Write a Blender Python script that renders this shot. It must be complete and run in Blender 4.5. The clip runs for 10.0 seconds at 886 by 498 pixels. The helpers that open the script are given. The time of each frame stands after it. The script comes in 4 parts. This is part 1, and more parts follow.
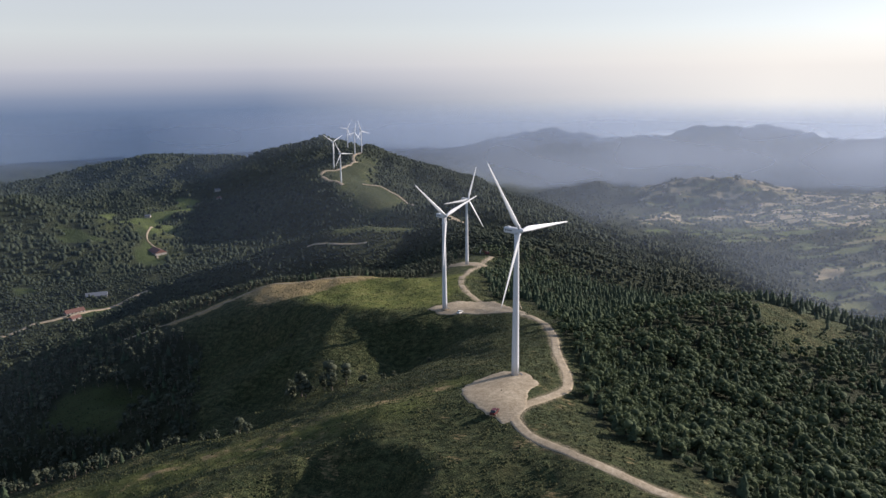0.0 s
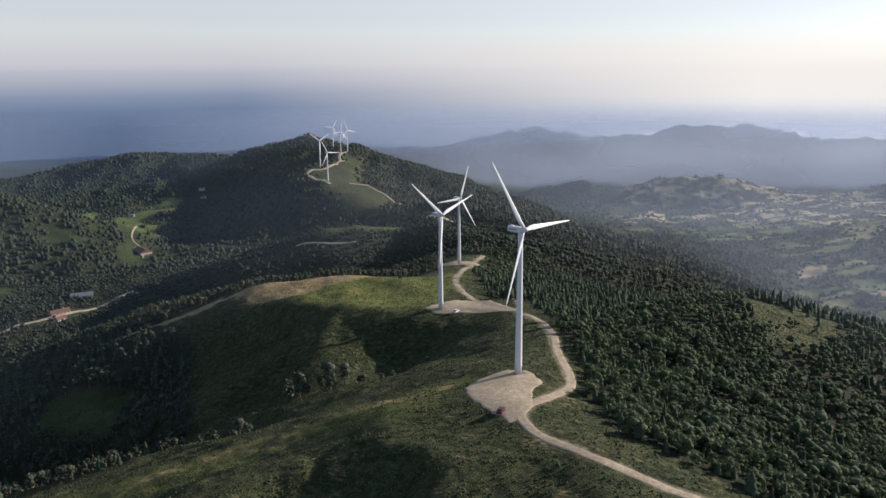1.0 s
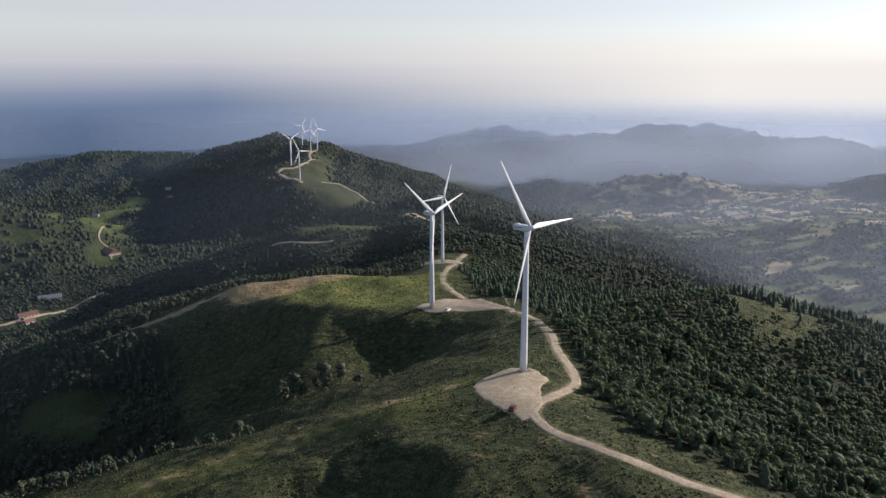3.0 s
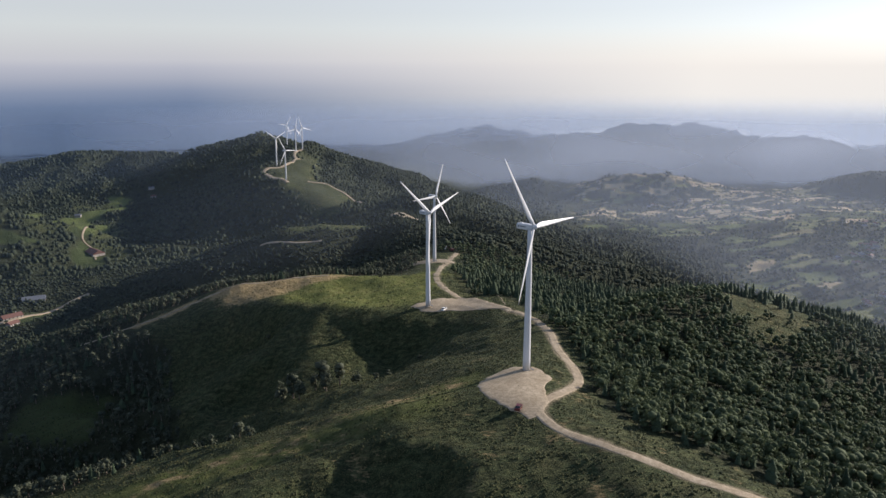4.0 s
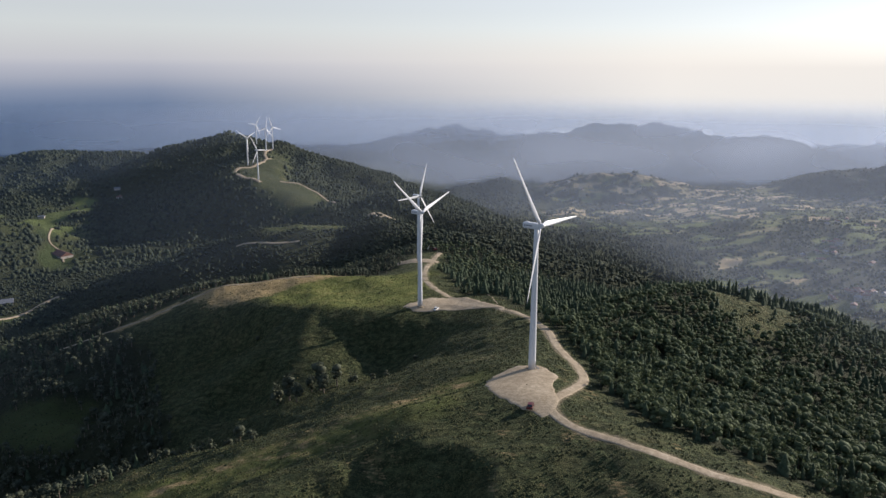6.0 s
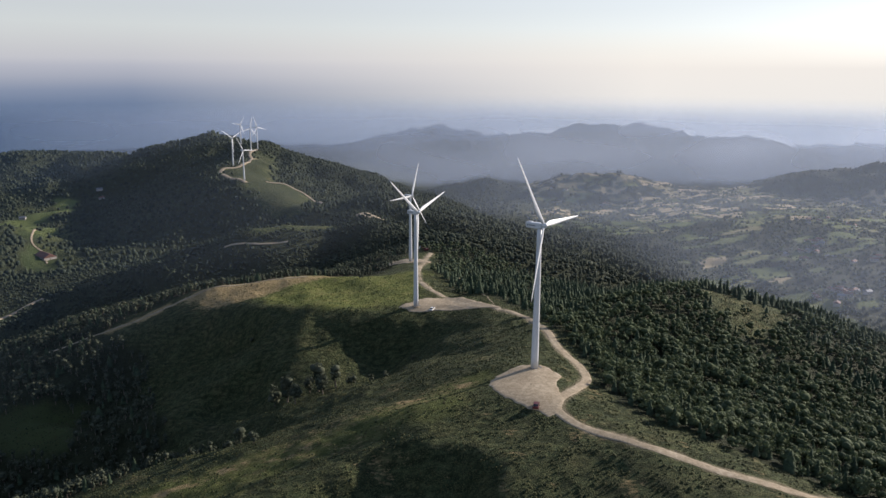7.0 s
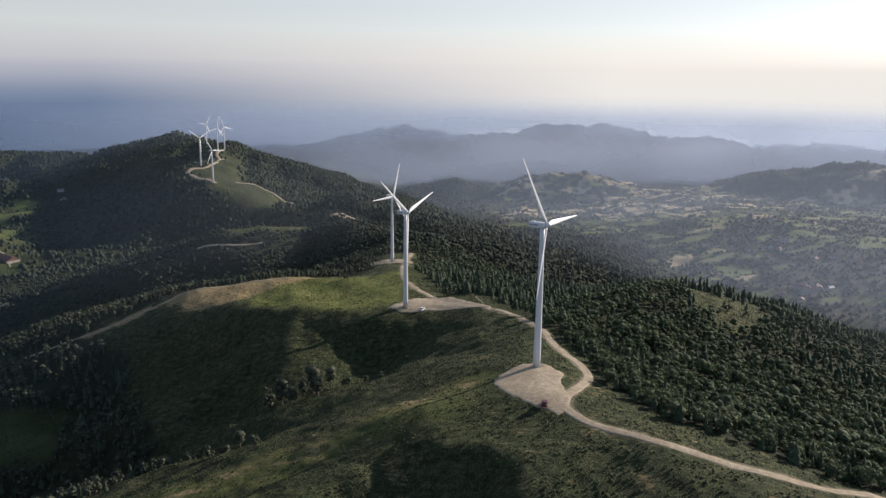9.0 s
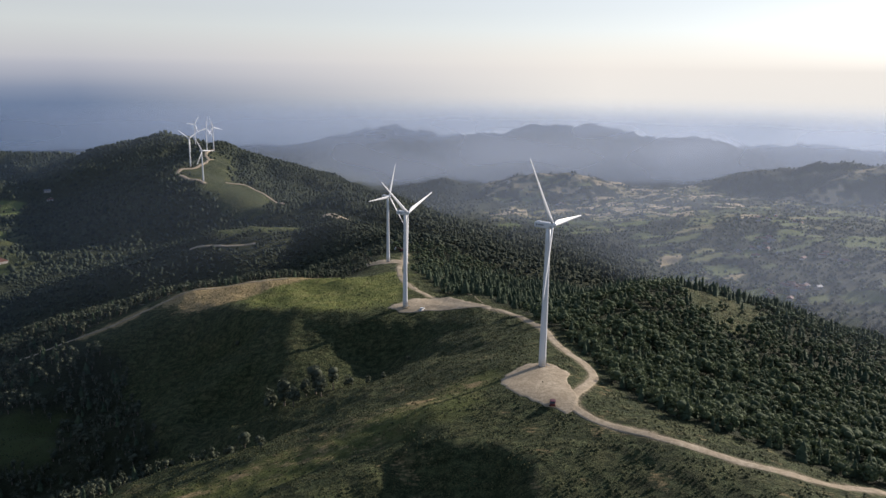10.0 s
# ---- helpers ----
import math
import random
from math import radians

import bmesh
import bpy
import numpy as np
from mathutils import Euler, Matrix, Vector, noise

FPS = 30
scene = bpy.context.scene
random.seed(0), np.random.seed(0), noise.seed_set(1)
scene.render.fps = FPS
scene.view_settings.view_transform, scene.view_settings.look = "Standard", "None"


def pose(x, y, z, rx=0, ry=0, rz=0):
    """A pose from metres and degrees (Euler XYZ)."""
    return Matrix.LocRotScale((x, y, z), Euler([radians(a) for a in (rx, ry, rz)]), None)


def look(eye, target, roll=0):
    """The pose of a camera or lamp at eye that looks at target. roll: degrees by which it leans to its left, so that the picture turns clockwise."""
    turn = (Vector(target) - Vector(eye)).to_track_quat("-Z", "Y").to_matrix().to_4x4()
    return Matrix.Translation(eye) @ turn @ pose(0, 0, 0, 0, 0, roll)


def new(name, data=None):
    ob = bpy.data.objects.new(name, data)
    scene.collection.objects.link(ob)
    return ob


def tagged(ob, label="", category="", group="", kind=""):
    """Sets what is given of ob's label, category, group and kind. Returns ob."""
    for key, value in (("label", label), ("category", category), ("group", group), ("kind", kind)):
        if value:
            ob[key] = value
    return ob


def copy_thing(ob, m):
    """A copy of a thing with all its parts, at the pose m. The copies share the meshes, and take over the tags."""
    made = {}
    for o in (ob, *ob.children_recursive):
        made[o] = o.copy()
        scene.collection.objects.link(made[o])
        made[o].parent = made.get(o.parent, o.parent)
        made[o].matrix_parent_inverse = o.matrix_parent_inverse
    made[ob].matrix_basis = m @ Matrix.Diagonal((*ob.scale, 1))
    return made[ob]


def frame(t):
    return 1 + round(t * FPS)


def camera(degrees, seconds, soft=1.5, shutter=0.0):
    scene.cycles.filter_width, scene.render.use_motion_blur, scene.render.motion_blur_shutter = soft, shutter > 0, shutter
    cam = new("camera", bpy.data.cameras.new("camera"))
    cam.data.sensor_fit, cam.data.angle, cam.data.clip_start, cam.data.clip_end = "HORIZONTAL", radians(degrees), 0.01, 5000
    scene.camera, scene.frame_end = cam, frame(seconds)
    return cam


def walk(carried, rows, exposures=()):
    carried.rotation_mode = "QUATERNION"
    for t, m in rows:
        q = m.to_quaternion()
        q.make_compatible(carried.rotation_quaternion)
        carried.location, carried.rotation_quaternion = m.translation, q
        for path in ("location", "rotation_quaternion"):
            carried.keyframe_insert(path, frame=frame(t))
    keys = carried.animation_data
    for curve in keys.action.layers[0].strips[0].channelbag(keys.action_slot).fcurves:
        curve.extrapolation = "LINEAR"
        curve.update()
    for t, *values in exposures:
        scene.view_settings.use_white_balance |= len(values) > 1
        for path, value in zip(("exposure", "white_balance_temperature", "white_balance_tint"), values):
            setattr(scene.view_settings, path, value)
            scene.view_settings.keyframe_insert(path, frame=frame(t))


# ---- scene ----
cam = camera(62.6, 10.0)
PATH = [
    (0, (33.649, -238.915, 102.781), (33.179, -237.027, 102.318), -0.7),
    (0.5, (30.342, -239.523, 102.775), (29.895, -237.63, 102.309), -0.6),
    (1, (26.919, -240.137, 102.756), (26.493, -238.239, 102.29), -0.5),
    (1.5, (23.461, -240.729, 102.745), (23.059, -238.826, 102.278), -0.5),
    (2, (20.072, -241.269, 102.753), (19.693, -239.362, 102.285), -0.4),
    (2.5, (16.698, -241.793, 102.738), (16.342, -239.882, 102.269), -0.3),
    (4, (6.531, -243.054, 102.625), (6.243, -241.132, 102.153), -0.1),
    (4.5, (3.116, -243.389, 102.581), (2.851, -241.463, 102.108), -0.1),
    (5, (-0.198, -243.72, 102.522), (-0.441, -241.792, 102.049), 0.0),
    (5.5, (-3.568, -243.991, 102.482), (-3.788, -242.06, 102.009), 0.1),
    (7, (-13.706, -244.441, 102.224), (-13.858, -242.504, 101.752), 0.3),
    (7.5, (-17.067, -244.651, 102.191), (-17.194, -242.711, 101.719), 0.4),
    (8, (-20.343, -244.889, 102.167), (-20.446, -242.948, 101.695), 0.5),
    (8.5, (-23.685, -245.189, 102.157), (-23.764, -243.247, 101.685), 0.5),
    (9, (-27.032, -245.515, 102.165), (-27.087, -243.572, 101.694), 0.6),
    (9.5, (-30.306, -245.803, 102.145), (-30.344, -243.86, 101.673), 0.7),
    (10, (-33.46, -246.067, 102.15), (-33.481, -244.123, 101.68), 0.7),
]
walk(cam, [(t, look(eye, aim, roll)) for t, eye, aim, roll in PATH],
     exposures=[(0, 1.37, 6150, 13), (10, 1.30, 6250, 12)])

# ---- sky, sun and exposure ----
SUN_ROT, SUN_ELEV = 54.0, 17.5            # degrees clockwise from +y, above the horizon
world = bpy.data.worlds.new("sky_world")
scene.world = world
world.use_nodes = True
wn = world.node_tree.nodes
wl = world.node_tree.links
wn.clear()
sky = wn.new("ShaderNodeTexSky")
sky.sky_type = "NISHITA"
sky.sun_disc = False
sky.sun_elevation, sky.sun_rotation = radians(SUN_ELEV), radians(SUN_ROT)
sky.altitude, sky.air_density, sky.dust_density, sky.ozone_density = 600, 1.0, 0.5, 2.0
bg = wn.new("ShaderNodeBackground")
bg.inputs["Strength"].default_value = 0.061
wo = wn.new("ShaderNodeOutputWorld")
pale = wn.new("ShaderNodeHueSaturation")
pale.inputs["Saturation"].default_value = 0.42
wl.new(sky.outputs[0], pale.inputs["Color"])
veil = wn.new("ShaderNodeMix")            # high thin haze evens out the clear sky
veil.data_type = "RGBA"
veil.inputs[0].default_value = 0.42
veil.inputs[7].default_value = (4.1, 3.95, 3.8, 1)
wl.new(pale.outputs[0], veil.inputs[6])
wl.new(veil.outputs[2], bg.inputs["Color"])
# pale and hazy low down, clear and blue overhead
way = wn.new("ShaderNodeTexCoord")
up = wn.new("ShaderNodeSeparateXYZ")
wl.new(way.outputs["Generated"], up.inputs[0])
for low, high, target in ((0.42, 2.1, pale.inputs["Saturation"]), (0.42, 0.34, veil.inputs[0])):
    rise = wn.new("ShaderNodeMapRange")
    for socket, value in zip(rise.inputs[1:5], (0.14, 0.5, low, high)):
        socket.default_value = value
    wl.new(up.outputs["Z"], rise.inputs[0])
    wl.new(rise.outputs[0], target)
wl.new(bg.outputs[0], wo.inputs["Surface"])

sun = new("sun", bpy.data.lights.new("sun", "SUN"))
sun.data.energy, sun.data.angle, sun.data.color = 3.1, radians(0.6), (1.0, 0.88, 0.74)
sun_dir = Vector((math.sin(radians(SUN_ROT)) * math.cos(radians(SUN_ELEV)),
                  math.cos(radians(SUN_ROT)) * math.cos(radians(SUN_ELEV)), math.sin(radians(SUN_ELEV))))
sun.matrix_world = look((0, 0, 400), Vector((0, 0, 400)) - sun_dir)


# ---- materials ----
class Nodes:
    """A small shorthand for node materials."""

    def __init__(self, name):
        self.mat = bpy.data.materials.new(name)
        self.mat.use_nodes = True
        self.n, self.l = self.mat.node_tree.nodes, self.mat.node_tree.links
        self.bsdf = self.n["Principled BSDF"]
        self.out = self.n["Material Output"]

    def add(self, kind, **props):
        node = self.n.new(kind)
        for key, value in props.items():
            if key in node.inputs:
                node.inputs[key].default_value = value
        return node

    def link(self, a, b):
        self.l.new(a, b)

    def coords(self):
        return self.add("ShaderNodeTexCoord").outputs["Object"]

    def noise(self, scale, detail=4, rough=0.6, vector=None, stretch=None):
        node = self.add("ShaderNodeTexNoise", Scale=scale, Detail=detail, Roughness=rough)
        vector = vector or self.add("ShaderNodeNewGeometry").outputs["Position"]
        if stretch:
            m = self.add("ShaderNodeMapping")
            m.inputs["Scale"].default_value = stretch
            self.link(vector, m.inputs["Vector"])
            vector = m.outputs[0]
        self.link(vector, node.inputs["Vector"])
        return node.outputs["Fac"]

    def ramp(self, fac, stops):
        node = self.n.new("ShaderNodeValToRGB")
        el = node.color_ramp.elements
        while len(el) < len(stops):
            el.new(0.5)
        for e, (pos, col) in zip(el, stops):
            e.position = pos
            e.color = (*col, 1) if len(col) == 3 else col
        self.link(fac, node.inputs["Fac"])
        return node.outputs["Color"]

    def mix(self, fac, a, b, mode="MIX"):
        node = self.n.new("ShaderNodeMix")
        node.data_type, node.blend_type = "RGBA", mode
        for sock, value in ((node.inputs[0], fac), (node.inputs[6], a), (node.inputs[7], b)):
            if isinstance(value, (int, float)):
                sock.default_value = value
            elif isinstance(value, tuple):
                sock.default_value = (*value, 1)
            else:
                self.link(value, sock)
        return node.outputs[2]

    def math(self, op, a, b):
        node = self.n.new("ShaderNodeMath")
        node.operation = op
        for sock, value in ((node.inputs[0], a), (node.inputs[1], b)):
            if isinstance(value, (int, float)):
                sock.default_value = value
            else:
                self.link(value, sock)
        return node.outputs[0]

    def attr(self, name):
        node = self.n.new("ShaderNodeAttribute")
        node.attribute_name = name
        return node.outputs["Fac"]

    def bump(self, height, strength, distance):
        node = self.add("ShaderNodeBump", Strength=strength, Distance=distance)
        self.link(height, node.inputs["Height"])
        self.link(node.outputs[0], self.bsdf.inputs["Normal"])

    def done(self, color, rough=0.9, metal=0.0, spec=0.2):
        if isinstance(color, tuple):
            self.bsdf.inputs["Base Color"].default_value = (*color, 1)
        else:
            self.link(color, self.bsdf.inputs["Base Color"])
        if isinstance(rough, (int, float)):
            self.bsdf.inputs["Roughness"].default_value = rough
        else:
            self.link(rough, self.bsdf.inputs["Roughness"])
        self.bsdf.inputs["Metallic"].default_value = metal
        self.bsdf.inputs["Specular IOR Level"].default_value = spec
        return self.mat


def ground_material():
    m = Nodes("hill_ground")
    fine, mid, big = m.noise(0.9, 6, 0.7), m.noise(0.11, 5, 0.65), m.noise(0.018, 4)
    tuft, rows = m.noise(2.6, 5, 0.75), m.noise(0.55, 4, 0.6, stretch=(0.35, 1.0, 1.0))
    heath = m.ramp(mid, [(0.30, (0.038, 0.062, 0.030)), (0.50, (0.078, 0.100, 0.045)), (0.70, (0.150, 0.138, 0.068))])
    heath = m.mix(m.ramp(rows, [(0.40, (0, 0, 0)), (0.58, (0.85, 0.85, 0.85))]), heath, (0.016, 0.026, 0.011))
    heath = m.mix(m.ramp(tuft, [(0.48, (0, 0, 0)), (0.62, (0.85, 0.85, 0.85))]), heath, (0.185, 0.190, 0.084))
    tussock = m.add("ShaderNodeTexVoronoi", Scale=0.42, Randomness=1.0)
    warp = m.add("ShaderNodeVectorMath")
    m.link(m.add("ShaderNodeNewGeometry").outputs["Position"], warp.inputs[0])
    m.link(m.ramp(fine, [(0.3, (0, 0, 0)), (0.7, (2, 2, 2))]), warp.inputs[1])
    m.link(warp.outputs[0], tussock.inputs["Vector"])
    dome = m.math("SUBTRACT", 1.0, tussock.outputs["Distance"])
    # gaps between the domes darkened: crease shade painted into the heath colour
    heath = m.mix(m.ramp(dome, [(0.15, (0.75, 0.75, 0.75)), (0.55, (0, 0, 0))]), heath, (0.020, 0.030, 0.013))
    dry = m.ramp(fine, [(0.30, (0.270, 0.196, 0.096)), (0.55, (0.440, 0.330, 0.170)), (0.75, (0.560, 0.440, 0.245))])
    green = m.ramp(mid, [(0.32, (0.105, 0.130, 0.034)), (0.55, (0.175, 0.190, 0.056)), (0.72, (0.250, 0.228, 0.086))])
    wood = m.ramp(fine, [(0.3, (0.026, 0.033, 0.019)), (0.7, (0.056, 0.064, 0.035))])
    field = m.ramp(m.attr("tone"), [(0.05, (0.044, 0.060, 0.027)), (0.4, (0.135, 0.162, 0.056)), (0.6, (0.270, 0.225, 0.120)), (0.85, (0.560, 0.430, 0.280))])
    field = m.mix(m.math("MULTIPLY", big, 0.35), field, (0.098, 0.126, 0.042))
    bare = m.ramp(fine, [(0.3, (0.336, 0.266, 0.182)), (0.7, (0.588, 0.490, 0.350))])
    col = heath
    soft = m.math("SUBTRACT", m.math("MULTIPLY", mid, 0.9), 0.45)
    for name, c in (("green", green), ("dry", dry), ("field", field), ("wood", wood), ("bare", bare)):
        f = m.math("ADD", m.attr(name), m.math("MULTIPLY", soft, m.math("MULTIPLY", m.attr(name), 1.2)))
        if name == "dry":
            streak = m.noise(0.75, 5, 0.7, stretch=(0.5, 1.4, 1.0))
            f = m.ramp(m.math("ADD", m.attr(name), m.math("MULTIPLY", m.math("SUBTRACT", streak, 0.5), 2.4)), [(0.55, (0, 0, 0)), (0.95, (1, 1, 1))])
        node = m.n.new("ShaderNodeClamp")
        m.link(f, node.inputs[0])
        col = m.mix(node.outputs[0], col, c)
    m.bump(m.math("ADD", m.math("ADD", m.math("MULTIPLY", dome, 0.55), m.math("MULTIPLY", m.math("ADD", rows, fine), 0.5)), m.math("ADD", m.math("MULTIPLY", tuft, 0.4), mid)), 1.0, 3.6)
    return m.done(col, 0.95, spec=0.1)


def gravel_material():
    m = Nodes("pale_gravel")
    fine, mid = m.noise(2.2, 6, 0.7), m.noise(0.16, 4)
    col = m.ramp(mid, [(0.3, (0.235, 0.185, 0.128)), (0.55, (0.350, 0.288, 0.208)), (0.75, (0.460, 0.390, 0.298))])
    patch = m.noise(0.7, 5, 0.75)
    col = m.mix(m.ramp(patch, [(0.44, (0.75, 0.75, 0.75)), (0.58, (0, 0, 0))]), col, (0.215, 0.172, 0.112))
    col = m.mix(m.ramp(fine, [(0.52, (0, 0, 0)), (0.66, (0.6, 0.6, 0.6))]), col, (0.520, 0.450, 0.350))
    m.bump(fine, 0.5, 0.15)
    return m.done(col, 0.95, spec=0.1)


def leaf_material(name, dark, light, scale=0.35):
    m = Nodes(name)
    rnd = m.add("ShaderNodeNewGeometry").outputs["Random Per Island"]
    patch = m.noise(scale * 0.1, 3)
    fac = m.math("ADD", m.math("MULTIPLY", rnd, 0.6), m.math("MULTIPLY", patch, 0.5))
    col = m.ramp(fac, [(0.2, dark), (0.8, light)])
    grain = m.noise(scale * 6, 4, 0.7)
    col = m.mix(m.math("MULTIPLY", grain, 0.5), col, tuple(c * 0.6 for c in dark))
    m.bump(m.noise(scale * 7, 3, 0.65), 0.35, 0.3)
    m.done(col, 0.85, spec=0.12)
    glow, both = m.add("ShaderNodeBsdfTranslucent"), m.add("ShaderNodeMixShader", Fac=0.22)
    m.link(col, glow.inputs["Color"])
    m.link(m.bsdf.outputs[0], both.inputs[1])
    m.link(glow.outputs[0], both.inputs[2])
    m.link(both.outputs[0], m.out.inputs["Surface"])
    return m.mat


def plain_material(name, color, rough=0.5, metal=0.0, spec=0.4, grain=6.0, amount=0.12):
    m = Nodes(name)
    g = m.noise(grain, 5, 0.6)
    col = m.mix(m.math("MULTIPLY", g, amount * 2), color, tuple(c * 0.6 for c in color))
    return m.done(col, rough, metal, spec)


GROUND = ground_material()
GRAVEL = gravel_material()
CONIFER = leaf_material("conifer_foliage", (0.040, 0.062, 0.040), (0.080, 0.108, 0.060))
BROAD = leaf_material("broad_foliage", (0.042, 0.062, 0.036), (0.112, 0.136, 0.066))
GUM = leaf_material("gum_foliage", (0.038, 0.050, 0.036), (0.112, 0.122, 0.082))
# darkened foliage for the farther woods: their shade is put into the colour
HILL_SHADED = leaf_material("hill_foliage_shaded", (0.030, 0.042, 0.030), (0.070, 0.082, 0.050))
BARK = plain_material("bark", (0.16, 0.13, 0.10), 0.9)
WHITE = plain_material("turbine_paint", (0.60, 0.61, 0.63), 0.42, grain=0.7, amount=0.05)


# ---- the lie of the land ----
# Crest lines of the hills: points of x, y, z; then the slope to the walker's left and right, and how round the crest is.
CRESTS = {
    "main": ([(120, -420, -40), (110, -220, -10), (72, -110, 1), (24, -58, 3.4), (2, -30, 2.4), (0, 0, 0.9), (6, 50, -7.5), (-6, 105, -14.5), (-25, 138, -18.5), (-48, 142, -22.5),
              (-65, 210, -25.5), (-74, 290, -38.5), (-76, 349, -43), (-60, 400, -45), (-95, 480, -60)], 0.40, 0.30, 14),
    "saddle": ([(-95, 480, -62), (-140, 560, -72), (-190, 670, -75), (-260, 800, -108), (-350, 900, -108), (-450, 966, -82)], 0.52, 0.40, 14),
    "far_hill": ([(-450, 966, -81), (-528, 1080, -67), (-515, 1150, -70), (-545, 1270, -80), (-588, 1400, -80), (-584, 1440, -88), (-677, 1584, -86), (-780, 1740, -80), (-862, 1834, -76), (-973, 1840, -104)], 0.58, 0.40, 24),
    "far_right": ([(-677, 1584, -88), (-589, 1499, -74), (-498, 1476, -92), (-386, 1412, -114), (-273, 1333, -138), (-183, 1265, -161), (-107, 1212, -175), (-48, 1175, -185),
                  (61, 1130, -197), (108, 1116, -205), (162, 1097, -219), (211, 1069, -232), (270, 1008, -246)], 0.36, 0.30, 20),
    "right_foot": ([(-200, 900, -84), (-127, 800, -92), (-58, 734, -104), (-10, 684, -130)], 0.36, 0.34, 20),
    "left_spur": ([(-58, 135, -26), (-103, 207, -29), (-150, 214, -31), (-192, 204, -36), (-235, 190, -62), (-330, 170, -104), (-450, 150, -140)], 0.36, 0.34, 10),
    "near_spur": ([(-12, -24, 0.6), (-33, -36, 0.6), (-66, -32, -15), (-100, -45, -30), (-140, -72, -46), (-210, -130, -72)], 0.18, 0.5, 6),
    "front_knoll": ([(24, -62, 2.6), (-25, -70, 1.6), (-55, -82, -2), (-90, -108, -13), (-130, -150, -30)], 0.2, 0.55, 12),
    "shoulder": ([(-60, 132, -25.5), (-86, 126, -26), (-112, 152, -29.5), (-135, 185, -31.5)], 0.40, 0.34, 9),
    "lip": ([(-70, 122, -25.0), (-88, 126, -24.8), (-107, 134, -25.6), (-128, 144, -29.4), (-152, 160, -32.2), (-172, 174, -35.4), (-186, 186, -39)], 0.55, 0.19, 6),
    "rib": ([(-112, 138, -27.5), (-118, 122, -28.5), (-116, 106, -30.5), (-111, 90, -33.5), (-105, 72, -41), (-99, 54, -50), (-94, 40, -60)], 0.45, 0.5, 4),
    "right_spur": ([(4, 55, -9), (40, 100, -15), (78, 160, -20), (108, 203, -28), (146, 213, -48), (172, 224, -72), (205, 240, -105), (300, 280, -150)], 0.46, 0.30, 10),
    "ledge_spur": ([(-160, 590, -74), (-215, 603, -79), (-262, 571, -70), (-310, 548, -78), (-420, 480, -125)], 0.40, 0.36, 8),
    "left_hill": ([(-755, 731, -134), (-797, 735, -114), (-833, 730, -97), (-881, 726, -84), (-928, 708, -80), (-1020, 690, -78), (-1300, 640, -70)], 0.34, 0.60, 24),
    "left_ridge": ([(-793, 1679, -72), (-864, 1692, -78), (-959, 1714, -110), (-1060, 1741, -130), (-1214, 1769, -125), (-1329, 1755, -122), (-1378, 1715, -118), (-1440, 1660, -132),
                   (-1546, 1568, -158), (-1578, 1471, -170), (-1600, 1380, -180), (-1650, 1200, -200)], 0.36, 0.34, 40),
    "left_fold": ([(-1000, 1560, -150), (-1120, 1480, -170), (-1230, 1430, -180), (-1330, 1300, -205)], 0.30, 0.34, 30),
    "field_hill": ([(-197, 2750, -406), (-143, 2803, -352), (-61, 2836, -336), (34, 2816, -351), (148, 2753, -347), (235, 2727, -320), (308, 2690, -291), (405, 2678, -286), (481, 2616, -282),
                   (534, 2556, -303), (600, 2471, -331), (672, 2351, -349), (726, 2274, -350), (780, 2215, -345), (900, 2160, -352), (1100, 2050, -350)], 0.25, 0.27, 22),
    "field_foot": ([(80, 2440, -425), (115, 2404, -405), (172, 2351, -385), (228, 2326, -376), (284, 2290, -388), (317, 2236, -412)], 0.30, 0.34, 16),
    "right_ridge": ([(976, 2685, -386), (1071, 2651, -318), (1154, 2596, -260), (1212, 2538, -226), (1276, 2453, -207), (1335, 2367, -198), (1386, 2283, -178), (1415, 2208, -165), (1560, 2050, -150)], 0.34, 0.30, 30),
    "blue_front": ([(-915, 3547, -410), (-777, 3629, -356), (-665, 3701, -306), (-513, 3723, -288), (-360, 3740, -263), (-206, 3751, -268), (-54, 3756, -255), (126, 3704, -260), (303, 3695, -257),
                   (520, 3640, -275), (700, 3560, -300), (900, 3480, -350)], 0.30, 0.30, 30),
    "blue_ridge": ([(-250, 3990, -300), (38, 4006, -250), (167, 4053, -227), (326, 4044, -218), (419, 4036, -191), (573, 4018, -179), (753, 3990, -173), (896, 3941, -193), (1004, 3886, -212), (1083, 3845, -226),
                   (1181, 3787, -226), (1303, 3728, -220), (1394, 3665, -242), (1493, 3628, -283), (1588, 3590, -316), (1680, 3540, -360)], 0.30, 0.30, 30),
    "pale_ridge": ([(-860, 4200, -330), (-721, 4249, -279), (-552, 4303, -240), (-414, 4338, -217), (-274, 4348, -241), (-132, 4334, -266), (75, 4316, -266)], 0.25, 0.25, 40),
    "pale_east": ([(1436, 4007, -306), (1651, 3980, -288), (1817, 3922, -267), (1972, 3849, -259), (2102, 3738, -271), (2231, 3643, -271), (2500, 3500, -260)], 0.25, 0.25, 40),
}


